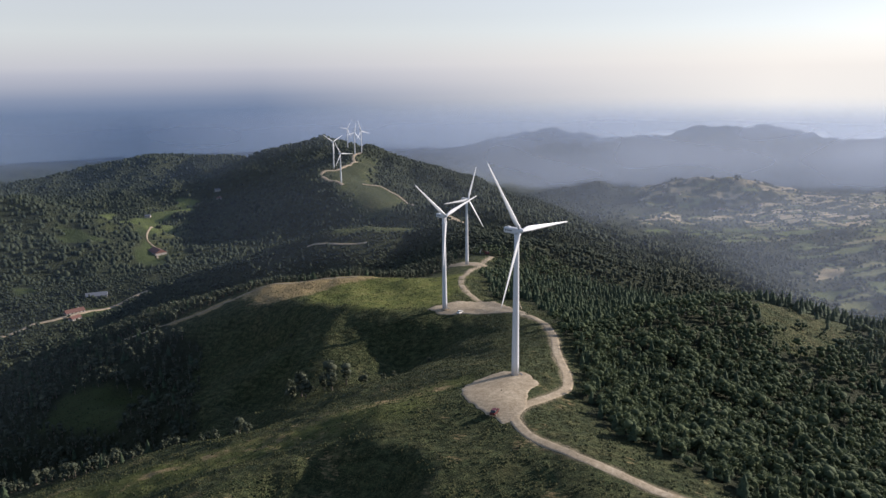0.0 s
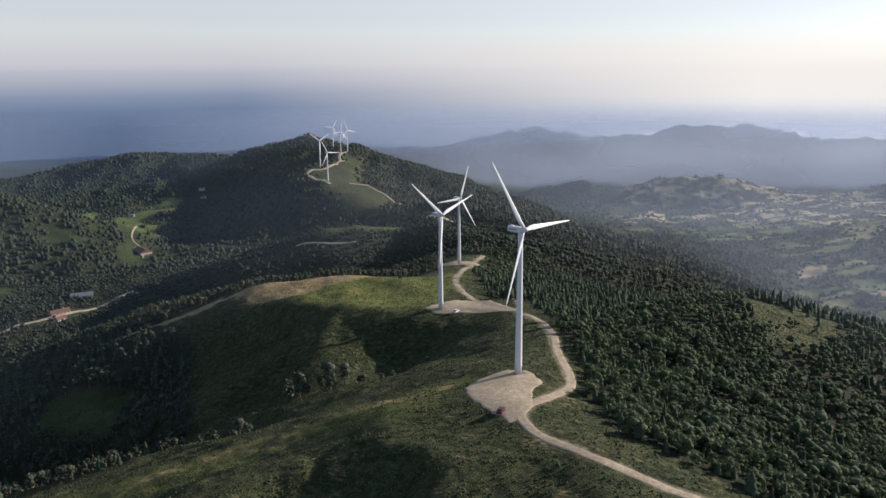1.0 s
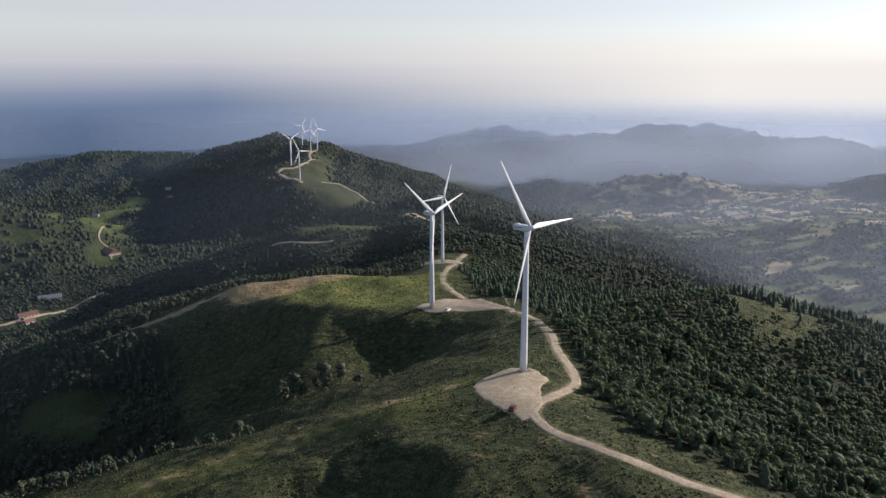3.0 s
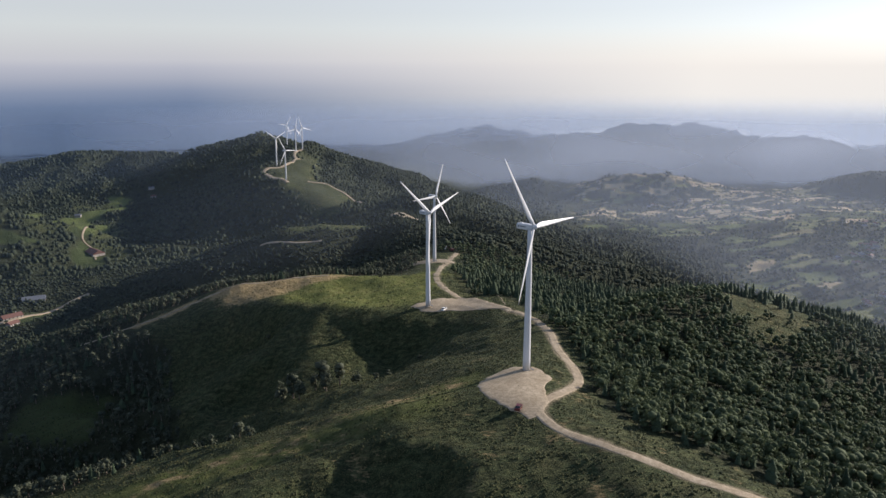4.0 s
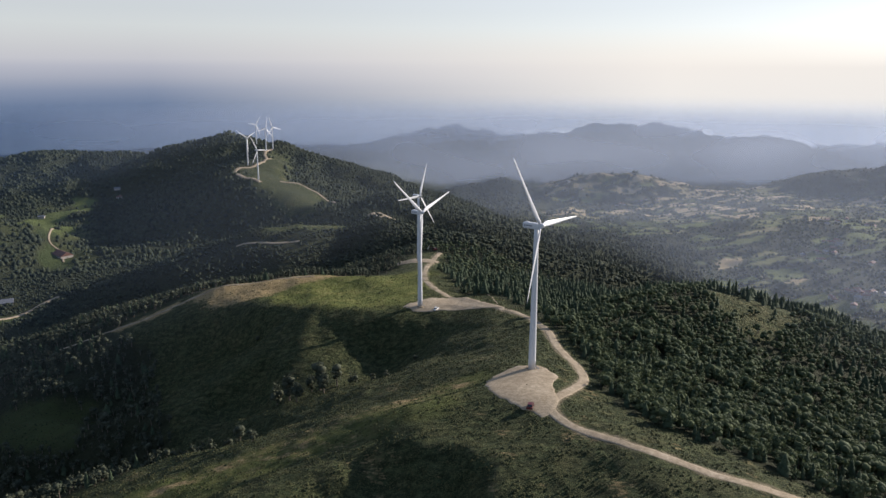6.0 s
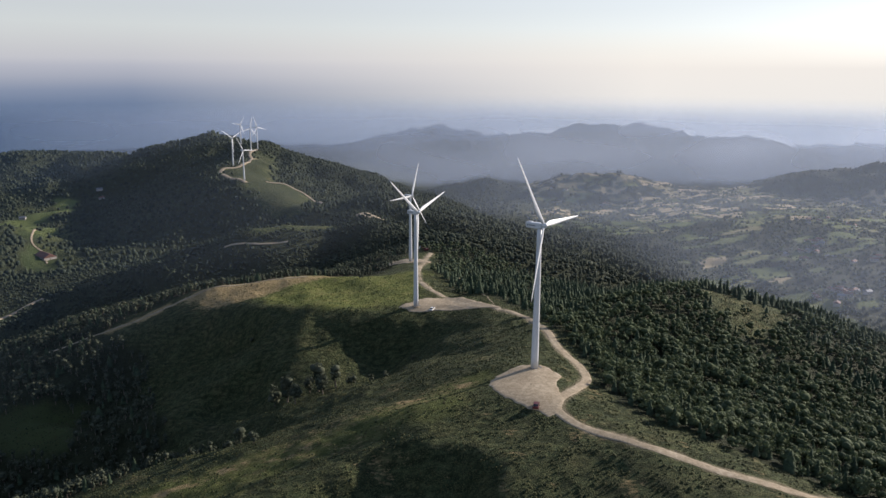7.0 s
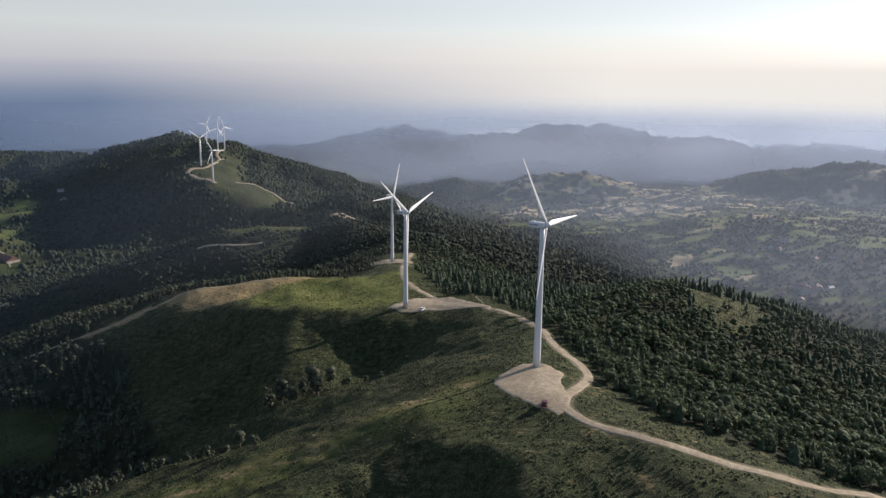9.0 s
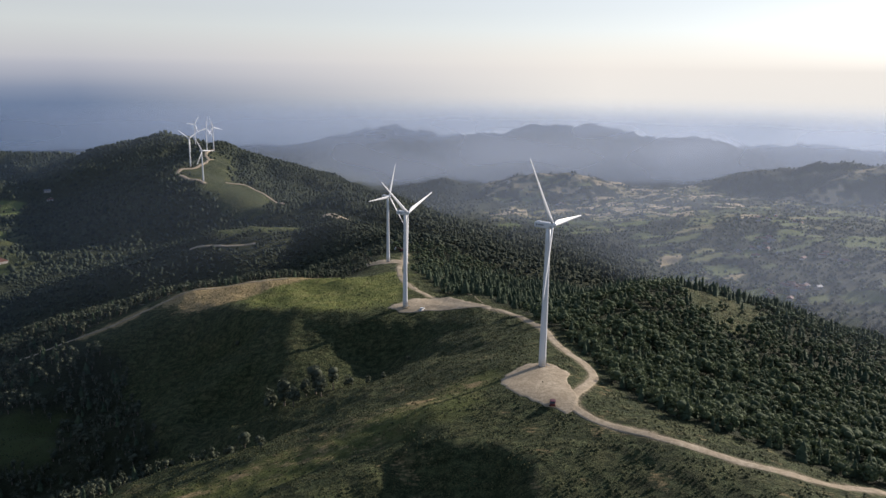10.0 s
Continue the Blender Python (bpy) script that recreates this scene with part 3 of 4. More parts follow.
def build_turbine():
    root = new("wind_turbine")
    bm = loft(bmesh.new(), [circle(2.0, -2.5, 32), circle(2.0, 0.25, 32), circle(1.85, 0.32, 32)])
    part("foundation", bm, GRAVEL, root, "round pale concrete footing")
    rings = [circle(1.32 + (0.80 - 1.32) * s, 0.3 + s * 50.5, 32) for s in np.linspace(0, 1, 13)]
    tower = part("tower", loft(bmesh.new(), rings), WHITE, root, "tapered white steel tower", smooth=True)
    nac = bmesh.new()
    loft(nac, [rounded_section(w, h, z, y) for y, w, h, z in ((5.0, 1.5, 1.5, 51.8), (4.7, 1.85, 1.95, 51.8), (1.0, 2.0, 2.1, 51.8), (-0.4, 1.9, 2.05, 51.8), (-1.0, 1.5, 1.6, 51.8))])
    nacelle = part("nacelle", nac, WHITE, root, "white box-shaped nacelle")
    for side in (-1, 1):
        mark = bmesh.new()
        for k, (y0, w, h) in enumerate(((4.05, 0.42, 0.6), (3.4, 0.36, 0.4), (2.95, 0.33, 0.4), (2.55, 0.33, 0.4), (2.15, 0.33, 0.4), (1.75, 0.33, 0.4), (1.35, 0.33, 0.4))):
            bmesh.ops.create_cube(mark, size=1, matrix=Matrix.Translation((side * 0.985, y0, 51.85)) @ Matrix.Diagonal((0.02, w, h, 1)))
        part("marking", mark, DARK, nacelle, "dark blue-grey marking bars")
    top = bmesh.new()
    bmesh.ops.create_cube(top, size=1, matrix=Matrix.Translation((0, 3.5, 52.85)) @ Matrix.Diagonal((0.9, 1.2, 0.3, 1)))
    part("cooler", top, WHITE, nacelle)
    for dx in (-0.3, 0.3):
        mast = loft(bmesh.new(), [circle(0.04, 52.6, 6, (dx, 4.5)), circle(0.03, 53.9, 6, (dx, 4.5))])
        part("sensor_mast", mast, DARK, nacelle)
    hatch = bmesh.new()
    bmesh.ops.create_cube(hatch, size=1, matrix=pose(0, 0, 0, 0, 0, 35) @ Matrix.Translation((0, -1.30, 2.0)) @ Matrix.Diagonal((0.9, 0.14, 2.1, 1)))
    part("door", hatch, DARK, tower, "grey steel door")
    steps = bmesh.new()
    for k in range(4):
        bmesh.ops.create_cube(steps, size=1, matrix=pose(0, 0, 0, 0, 0, 35) @ Matrix.Translation((0, -1.6 - 0.28 * (3 - k), 0.3 + 0.19 * k)) @ Matrix.Diagonal((1.0, 0.28, 0.06, 1)))
    part("door_steps", steps, DARK, tower)
    for k in (0.34, 0.67):
        ring = loft(bmesh.new(), [circle(1.325 - 0.52 * k, 0.3 + k * 50.2 - 0.06, 32), circle(1.335 - 0.52 * k, 0.3 + k * 50.2, 32), circle(1.325 - 0.52 * k, 0.3 + k * 50.2 + 0.06, 32)])
        part("flange", ring, WHITE, tower)
    hub = bmesh.new()
    loft(hub, [[(r * math.cos(2 * math.pi * i / 20), -d, r * math.sin(2 * math.pi * i / 20)) for i in range(20)]
               for d, r in ((0.85, 0.8), (1.1, 0.95), (1.9, 0.92), (2.4, 0.7), (2.8, 0.4), (2.9, 0.08))])
    bmesh.ops.transform(hub, matrix=Matrix.Translation((0, 0, HUB)) @ Matrix.Rotation(radians(LEAN), 4, "X"), verts=hub.verts)
    part("hub", hub, WHITE, root, "rounded white hub", smooth=True)
    data = None
    for i in range(3):
        if data is None:
            ob = part("blade", blade_mesh(), WHITE, root, "long tapered white blade", smooth=True)
            data = ob.data
        else:
            ob = new("blade", data)
            ob.parent = root
            tagged(ob, "long tapered white blade")
        ob.matrix_local = rotor(120 * i)
    return tagged(root, "white three-bladed wind turbine on a gravel pad", "wind turbine", "wind farm on the ridge")


def set_phase(root, degrees):
    blades = [o for o in root.children if o.name.startswith("blade")]
    for i, ob in enumerate(blades):
        ob.matrix_local = rotor(degrees + 120 * i)


def ground_at(x, y):
    return float(land(np.array([x]), np.array([y]))[0])


turbine = build_turbine()
SITES = [(0, -1, 0.0, 1.0, -28), (-57.6, 130, None, 1.0, -46), (-82, 303, None, 1.0, 30), (-450, 964, None, 1.0, -25), (-520, 1103, None, 1.0, -55),
         (-587, 1399, None, 1.0, 20), (-584, 1437, None, 1.0, -15), (-683, 1600, None, 1.0, 40)]
for i, (x, y, z, size, phase) in enumerate(SITES):
    m = pose(x, y, ground_at(x, y) if z is None else z, 0, 0, 60)
    ob = turbine if i == 0 else copy_thing(turbine, m)
    ob.matrix_basis = m @ Matrix.Scale(size, 4)
    set_phase(ob, phase)


# ---- roads, tracks and pads ----
def smooth_line(points, step):
    """Points at even steps along a smooth curve through the given ones."""
    p = [points[0]] + list(points) + [points[-1]]
    out = []
    for a, b, c, d in zip(p, p[1:], p[2:], p[3:]):
        n = max(2, int(math.dist(b, c) / step))
        for i in range(n):
            t = i / n
            out.append(tuple(0.5 * (2 * b[k] + (c[k] - a[k]) * t + (2 * a[k] - 5 * b[k] + 4 * c[k] - d[k]) * t * t + (3 * b[k] - a[k] - 3 * c[k] + d[k]) * t ** 3)
                             for k in (0, 1)))
    return np.array(out + [points[-1]])


def build_track(name, points, width, lift, label, category, step=1.5):
    line = smooth_line(points, step)
    way = np.gradient(line, axis=0)
    way /= np.linalg.norm(way, axis=1)[:, None]
    side = np.stack([way[:, 1], -way[:, 0]], 1)
    across = np.array([-0.62, -0.5, -0.25, 0.0, 0.25, 0.5, 0.62])
    drop = np.array([-1.0, 0.0, -0.03, 0.05, -0.03, 0.0, -1.0])
    wobble = 1 + 0.10 * ripple(line[:, 0], line[:, 1], 9, 51)
    x = line[:, :1] + side[:, :1] * across * width * wobble[:, None]
    y = line[:, 1:] + side[:, 1:] * across * width * wobble[:, None]
    mid = land(line[:, 0], line[:, 1])[:, None]
    z = 0.5 * mid + 0.5 * land(x, y)
    z = np.where(np.abs(across) > 0.55, land(x, y) - 0.5 * lift - 0.1, np.maximum(z, land(x, y)) + lift) + 0.1 * drop
    n, k = x.shape
    idx = np.arange(n * k).reshape(n, k)
    faces = np.stack([idx[:-1, :-1], idx[:-1, 1:], idx[1:, 1:], idx[1:, :-1]], -1).reshape(-1, 4)
    return tagged(new(name, mesh_of(name, np.stack([x, y, z], -1).reshape(-1, 3), faces, GRAVEL, smooth=True)), label, category, kind="structure")


def build_pad(name, outline, label, lift=0.07):
    line = smooth_line(outline + outline[:1], 0.5)[:-1]
    cx, cy = line.mean(axis=0)
    wob = 1 + 0.05 * ripple(line[:, 0], line[:, 1], 7, 61) + 0.015 * ripple(line[:, 0], line[:, 1], 3.0, 62)
    rings = np.array([0.02, 0.2, 0.4, 0.6, 0.8, 0.92, 1.0, 1.05])
    x = cx + (line[:, :1] - cx) * rings * wob[:, None]
    y = cy + (line[:, 1:] - cy) * rings * wob[:, None]
    z = land(x, y) + lift
    z[:, -1] -= lift + 0.25
    n, k = x.shape
    idx = np.arange(n * k).reshape(n, k)
    nxt = np.roll(idx, -1, axis=0)
    faces = np.stack([idx[:, :-1], idx[:, 1:], nxt[:, 1:], nxt[:, :-1]], -1).reshape(-1, 4)
    return tagged(new(name, mesh_of(name, np.stack([x, y, z], -1).reshape(-1, 3), faces, GRAVEL, smooth=True)), label, "gravel pad", kind="structure")


build_track("road", ROAD, 3.2, 0.03, "pale gravel service road winding along the ridge", "road")
build_track("summit_road", SUMMIT_ROAD, 6.0, 1.0, "pale gravel road between the far turbines", "road", 6)
build_track("flank_track", FLANK_TRACK, 4.0, 0.9, "narrow pale track across the grassy flank", "track", 6)
build_track("ledge_track", LEDGE_TRACK, 2.4, 0.5, "short grey track below the grassy ledge", "track", 4)
build_track("spur_track", SPUR_TRACK, 1.7, 0.15, "dry earth track along the crest of the spur", "track", 3)
build_track("barn_lane", BARN_LANE, 2.2, 0.8, "narrow earth lane climbing past the barn", "lane", 6)
for line in SLOPE_PATHS:
    build_track("slope_path", line, 0.6, 0.04, "faint worn earth path across the heath", "path", 2)
build_track("farm_lane", FARM_LANE, 4.5, 0.8, "pale lane through the valley farms", "lane", 6)
PAD_ONE = [(-15.7, -17), (-12.8, -5), (-4, 1.6), (3.5, 1.6), (8.2, -6), (6.5, -18), (7.5, -28), (6.5, -37), (3, -43), (-1.5, -38.5), (-8, -32.5), (-13, -26)]
PAD_TWO = [(-66, 129), (-57, 124.5), (-43, 126.5), (-30, 124), (-19, 119.5), (-13, 119), (-24, 136), (-36, 149), (-48, 151), (-59, 141)]
PAD_THREE = [(-112, 306), (-97, 318), (-84, 314), (-70, 309), (-67, 299), (-82, 296), (-98, 298)]
build_pad("pad_near", PAD_ONE, "worn pale gravel pad round the nearest turbine")
build_pad("pad_middle", PAD_TWO, "pale gravel pad at the bend of the road", 0.2)
build_pad("pad_third", PAD_THREE, "pale gravel pad on the crest", 0.3)


# ---- woods ----
GOLD = (1 + 5 ** 0.5) / 2
ICO_V = np.array([(-1, GOLD, 0), (1, GOLD, 0), (-1, -GOLD, 0), (1, -GOLD, 0), (0, -1, GOLD), (0, 1, GOLD),
                  (0, -1, -GOLD), (0, 1, -GOLD), (GOLD, 0, -1), (GOLD, 0, 1), (-GOLD, 0, -1), (-GOLD, 0, 1)]) / math.hypot(1, GOLD)
ICO_F = np.array([(0, 11, 5), (0, 5, 1), (0, 1, 7), (0, 7, 10), (0, 10, 11), (1, 5, 9), (5, 11, 4), (11, 10, 2), (10, 7, 6), (7, 1, 8),
                  (3, 9, 4), (3, 4, 2), (3, 2, 6), (3, 6, 8), (3, 8, 9), (4, 9, 5), (2, 4, 11), (6, 2, 10), (8, 6, 7), (9, 8, 1)])


class Shape:
    """Corners and triangles gathered for one prototype."""

    def __init__(self):
        self.v, self.f, self.m, self.count = [], [], [], 0

    def put(self, verts, faces, mat=0):
        self.v.append(np.asarray(verts, float))
        self.f.append(np.asarray(faces) + self.count)
        self.m.append(np.full(len(faces), mat))
        self.count += len(verts)

    def arrays(self):
        return np.concatenate(self.v), np.concatenate(self.f), np.concatenate(self.m)


def add_stem(shape, height, r0, r1, lean=(0, 0), n=5):
    a = np.arange(n) * 2 * math.pi / n
    low = np.stack([r0 * np.cos(a), r0 * np.sin(a), np.full(n, -0.06)], 1)
    top = np.stack([lean[0] + r1 * np.cos(a), lean[1] + r1 * np.sin(a), np.full(n, height)], 1)
    f = [(i, (i + 1) % n, n + i) for i in range(n)] + [((i + 1) % n, n + (i + 1) % n, n + i) for i in range(n)]
    shape.put(np.concatenate([low, top]), f, 1)


def add_limb(shape, a, b, r, n=3):
    a, b = np.array(a, float), np.array(b, float)
    ang = np.arange(n) * 2 * math.pi / n
    ring = np.stack([np.cos(ang), np.sin(ang), np.zeros(n)], 1)
    f = [(i, (i + 1) % n, n + i) for i in range(n)] + [((i + 1) % n, n + (i + 1) % n, n + i) for i in range(n)]
    shape.put(np.concatenate([a + ring * r, b + ring * r * 0.5]), f, 1)


def add_lump(shape, rng, centre, radius, squash=0.8):
    v = ICO_V * (1 + rng.normal(0, 0.17, (12, 1))) * radius
    v[:, 2] *= squash
    t = rng.uniform(0, 6.28)
    v[:, :2] = v[:, :2] @ np.array([(math.cos(t), -math.sin(t)), (math.sin(t), math.cos(t))])
    shape.put(v + centre, ICO_F)


def broad_tree(seed, lumps, leaves, slim=1.0):
    """A tree of height 1: stem, limbs, a crown of clumps with loose sprays at its edge."""
    rng = np.random.RandomState(seed)
    s = Shape()
    if leaves:
        add_stem(s, 0.55, 0.035, 0.018, rng.uniform(-0.04, 0.04, 2))
    for i in range(lumps):
        a, h = rng.uniform(0, 6.28), (rng.uniform(0.26, 0.86) if lumps > 1 else 0.45)
        r = slim * 0.30 * math.sqrt(max(0.05, 1 - ((h - 0.5) / 0.45) ** 2)) * rng.uniform(0.3, 1.0)
        c = (r * math.cos(a), r * math.sin(a), h)
        size = rng.uniform(0.13, 0.21) * (0.85 + 0.5 * slim) / 1.3 * (1.5 if lumps == 3 else 2.6 if lumps < 3 else 1.0)
        add_lump(s, rng, c, size, 0.85)
        if leaves and i % 2:
            add_limb(s, (0, 0, 0.25 + 0.2 * rng.rand()), c, 0.012)
    if leaves:
        d = rng.normal(0, 1, (leaves, 3))
        d /= np.linalg.norm(d, axis=1)[:, None]
        d[:, 2] = np.where(d[:, 2] < -0.5, -d[:, 2], d[:, 2])
        c = np.array((0, 0, 0.56)) + d * np.array((0.38 * slim, 0.38 * slim, 0.42)) * rng.uniform(0.82, 1.12, (leaves, 1))
        tri = c[:, None, :] + rng.normal(0, 0.05, (leaves, 3, 3))
        s.put(tri.reshape(-1, 3), np.arange(3 * leaves).reshape(-1, 3))
    return s.arrays()


def far_tree(seed, wide):
    """A distant crown of height 1: a ragged dome of few faces."""
    rng = np.random.RandomState(seed)
    s = Shape()
    n = 5
    a = np.arange(n) * 2 * math.pi / n + rng.uniform(-0.3, 0.3, n)
    rings = [np.stack([r * np.cos(a + t), r * np.sin(a + t), np.full(n, z)], 1) * rng.uniform(0.75, 1.25, (n, 1)) for r, z, t in ((wide, 0.05, 0), (wide * 0.72, 0.62, 0.6))]
    f = [(k, (k + 1) % n, n + k) for k in range(n)] + [((k + 1) % n, n + (k + 1) % n, n + k) for k in range(n)] + [(n + k, n + (k + 1) % n, 2 * n) for k in range(n)]
    s.put(np.concatenate(rings + [np.array([(0.0, 0.0, 0.95)])]), f)
    return s.arrays()


def conifer_tree(seed, tiers, points, stem=True, slim=1.0):
    """A conifer of height 1 from ragged, drooping whorls."""
    rng = np.random.RandomState(seed)
    s = Shape()
    if stem:
        add_stem(s, 0.9, 0.026, 0.006)
    for i in range(tiers):
        u = i / tiers
        z0 = 0.10 + 0.80 * u
        r = slim * (0.215 * (1 - u) ** 0.8 + 0.025)
        a = np.arange(points) * 2 * math.pi / points + rng.uniform(0, 6.28)
        rr = r * np.where(np.arange(points) % 2, 0.62, 1.0) * rng.uniform(0.75, 1.2, points)
        ring = np.stack([rr * np.cos(a), rr * np.sin(a), z0 - 0.03 * np.where(np.arange(points) % 2, 0, 1) + rng.uniform(-0.02, 0.02, points)], 1)
        apex = np.array([(rng.uniform(-0.01, 0.01), rng.uniform(-0.01, 0.01), min(1.0, z0 + 1.75 / tiers * 0.8 + 0.05))])
        s.put(np.concatenate([ring, apex]), [(k, (k + 1) % points, points) for k in range(points)])
    return s.arrays()


def scatter(protos, x, y, z, height, rng, spread=0.25):
    """One joined set of corners, triangles and material slots from many copies of the prototypes."""
    which = rng.randint(0, len(protos), len(x))
    verts, faces, mats, base = [], [], [], 0
    for k, (v, f, m) in enumerate(protos):
        sel = which == k
        n = int(sel.sum())
        if not n:
            continue
        t = rng.uniform(0, 6.28, n)
        wide = height[sel] * rng.uniform(1 - spread, 1 + spread, n)
        px = v[None, :, 0] * np.cos(t)[:, None] - v[None, :, 1] * np.sin(t)[:, None]
        py = v[None, :, 0] * np.sin(t)[:, None] + v[None, :, 1] * np.cos(t)[:, None]
        p = np.stack([x[sel][:, None] + px * wide[:, None], y[sel][:, None] + py * wide[:, None], z[sel][:, None] + v[None, :, 2] * height[sel][:, None]], -1)
        verts.append(p.reshape(-1, 3))
        faces.append((f[None] + (np.arange(n) * len(v))[:, None, None] + base).reshape(-1, 3))
        mats.append(np.tile(m, n))
        base += n * len(v)
    return np.concatenate(verts), np.concatenate(faces), np.concatenate(mats)


def grow(name, protos, spots, height, foliage, label, category, seed):
    rng = np.random.RandomState(seed)
    x, y = spots
    v, f, m = scatter(protos, x, y, land(x, y), height, rng)
    mesh = mesh_of(name, v, f, foliage, smooth=True)
    mesh.materials.append(BARK)
    mesh.polygons.foreach_set("material_index", m.astype(np.int32))
    return tagged(new(name, mesh), label, category, kind="stuff")


def spots_between(near, far, step, seed, left=-48, right=36):
    """Jittered places between two distances from the camera path, only within the angles that the camera sweeps."""
    rng = np.random.RandomState(seed)
    x, y = np.meshgrid(np.arange(-far, far, step), np.arange(-243, far - 243, step))
    x = (x + rng.uniform(-0.5, 0.5, x.shape) * step).ravel()
    y = (y + rng.uniform(-0.5, 0.5, y.shape) * step).ravel()
    d, a = np.hypot(x, y + 243), np.degrees(np.arctan2(x, y + 243))
    ok = (d >= near) & (d < far) & (a > left) & (a < right)
    return x[ok], y[ok]


def clear_of_tracks(x, y, gap):
    ok = np.ones(x.shape, bool)
    for line in (ROAD, SUMMIT_ROAD, FLANK_TRACK, LEDGE_TRACK, SPUR_TRACK, FARM_LANE, BARN_LANE):
        ok &= from_line(x, y, line) > gap
    return ok


SINGLE_REACH = 42.0


def NEAR_WOOD(x, y):
    """The strip of wood beside the road whose trees stand one by one."""
    return (x > 10) & (x < 85) & (y > -80) & (y < 62)


def woods(near, far, step, seed):
    """Places for trees, with a conifer's mark for each."""
    rng = np.random.RandomState(seed + 1)
    x, y = spots_between(near, far, step, seed)
    wood, field, green, dry, bare, tone = cover(x, y)
    meadow = np.zeros(x.shape)
    for patch in VALLEY_FIELDS:
        meadow = np.maximum(meadow, inside(x, y, patch) > 0)
    thin = 0.30 + 0.70 * blur_step(ripple(x, y, 60, 71) + 0.6 * ripple(x, y, 25, 72), -0.75, -0.2)
    keep = (rng.rand(len(x)) < np.maximum(wood * thin, 0.09 * (inside(x, y, SPUR_GRASS) > 0))) & clear_of_tracks(x, y, 4.5) & (bare < 0.3) & ~(NEAR_WOOD(x, y) & (from_line(x, y, ROAD) < SINGLE_REACH))
    keep &= ~((((x - 0.16 * (y - 800) > 290) & (y > 560)) | ((x > -20) & (y > 1450))) & (rng.rand(len(x)) < 0.72 - 0.5 * blur_step(ripple(x, y, 150, 74), 0.1, 0.6)))
    x, y = x[keep], y[keep]
    planted = blur_step(x + 0.35 * (y - 100), -40, 0) * blur_step(y, 70, 130) * blur_step(-np.abs(inside(x, y, SPUR_GRASS)), -200, -160) * (1 - blur_step(x, 35, 60) * (y < 215))
    east = blur_step(x, -20, 30) * (y < 620)
    share = np.clip(0.10 + 0.75 * planted + 0.45 * east * blur_step(ripple(x, y, 55, 73), -0.3, 0.4) + 0.5 * blur_step(y, 560, 700) * (x > -420) * (x < 400), 0, 0.92)
    share = np.where((x > 30) & (x < 230) & (y > 224) & (y < 330), 0.95, share)
    low = (x > 30) & (x < 150) & (y > -140) & (y < 205)
    share = np.where(low, share * 0.45, share)
    farmland = (x - 0.16 * (y - 800) > 290) & (y > 560)
    return x, y, (rng.rand(len(x)) < share) & ~farmland, rng


CONIFER_NEAR = [conifer_tree(100 + i, 6, 9, True, 0.95 + 0.2 * (i % 3)) for i in range(6)]
CONIFER_HALF = [conifer_tree(110 + i, 5, 7, False, 1.05 + 0.25 * (i % 3)) for i in range(6)]
CONIFER_MID = [conifer_tree(120 + i, 3, 7, False, 1.3) for i in range(5)]
CONIFER_FAR = [conifer_tree(140 + i, 2, 5, False, 1.8) for i in range(4)]
BROAD_NEAR = [broad_tree(200 + i, 8, 54, 1.0 + 0.25 * (i % 3)) for i in range(7)]
BROAD_HALF = [broad_tree(210 + i, 5, 20, 1.15 + 0.2 * (i % 3)) for i in range(7)]
BROAD_MID = [broad_tree(220 + i, 3, 0, 1.35) for i in range(6)]
BROAD_FAR = [far_tree(240 + i, 0.62) for i in range(8)]
GUM_NEAR = [broad_tree(260 + i, 6, 44, 0.62) for i in range(5)]

for near, far, step, seed, conifers, broads, h_con, h_broad, words in (
        (60, 360, 4.2, 11, CONIFER_NEAR, BROAD_NEAR, (3.8, 7.2), (3.2, 6.8), "close by the ridge road"),
        (360, 620, 4.6, 12, CONIFER_HALF, BROAD_HALF, (4.0, 7.5), (3.2, 6.6), "behind the ridge road"),
        (620, 1050, 6.0, 13, CONIFER_MID, BROAD_MID, (4, 8), (3.5, 7), "on the middle slopes"),
        (1050, 1900, 8.5, 15, CONIFER_FAR, BROAD_FAR, (5, 9), (4.5, 8), "on the far hills"),
        (1900, 3100, 13.0, 17, CONIFER_FAR, BROAD_FAR, (6, 10), (6, 10), "beyond the farthest turbines")):
    x, y, con, rng = woods(near, far, step, seed)
    grow("conifer_wood", conifers, (x[con], y[con]), rng.uniform(*h_con, con.sum()) * (1 + 0.25 * ripple(x[con], y[con], 70, 81)) * np.where((x[con] > 30) & (x[con] < 230) & (y[con] > 224) & (y[con] < 330), 1.4, 1.0), CONIFER if far < 700 else HILL_SHADED,
         "dark green conifer wood " + words, "conifers", seed)
    west = (x < -90) & ~con & (far < 700)
    rest = ~con & ~west
    grow("broadleaf_wood", broads, (x[rest], y[rest]), rng.uniform(*h_broad, rest.sum()) * np.where(x[rest] < -90, 0.8, 1.0) * (1 + 0.25 * ripple(x[rest], y[rest], 50, 82)) * np.where((x[rest] - 0.16 * (y[rest] - 800) > 240) & (y[rest] > 560), 0.75, 1.0), BROAD if far < 700 else HILL_SHADED,
         "olive green broadleaf wood " + words, "trees", seed)
    if west.any():
        grow("eucalyptus_wood", GUM_NEAR, (x[west], y[west]), rng.uniform(3.0, 7.2, west.sum()), GUM, "slender grey-green trees in the shaded gully", "trees", seed)


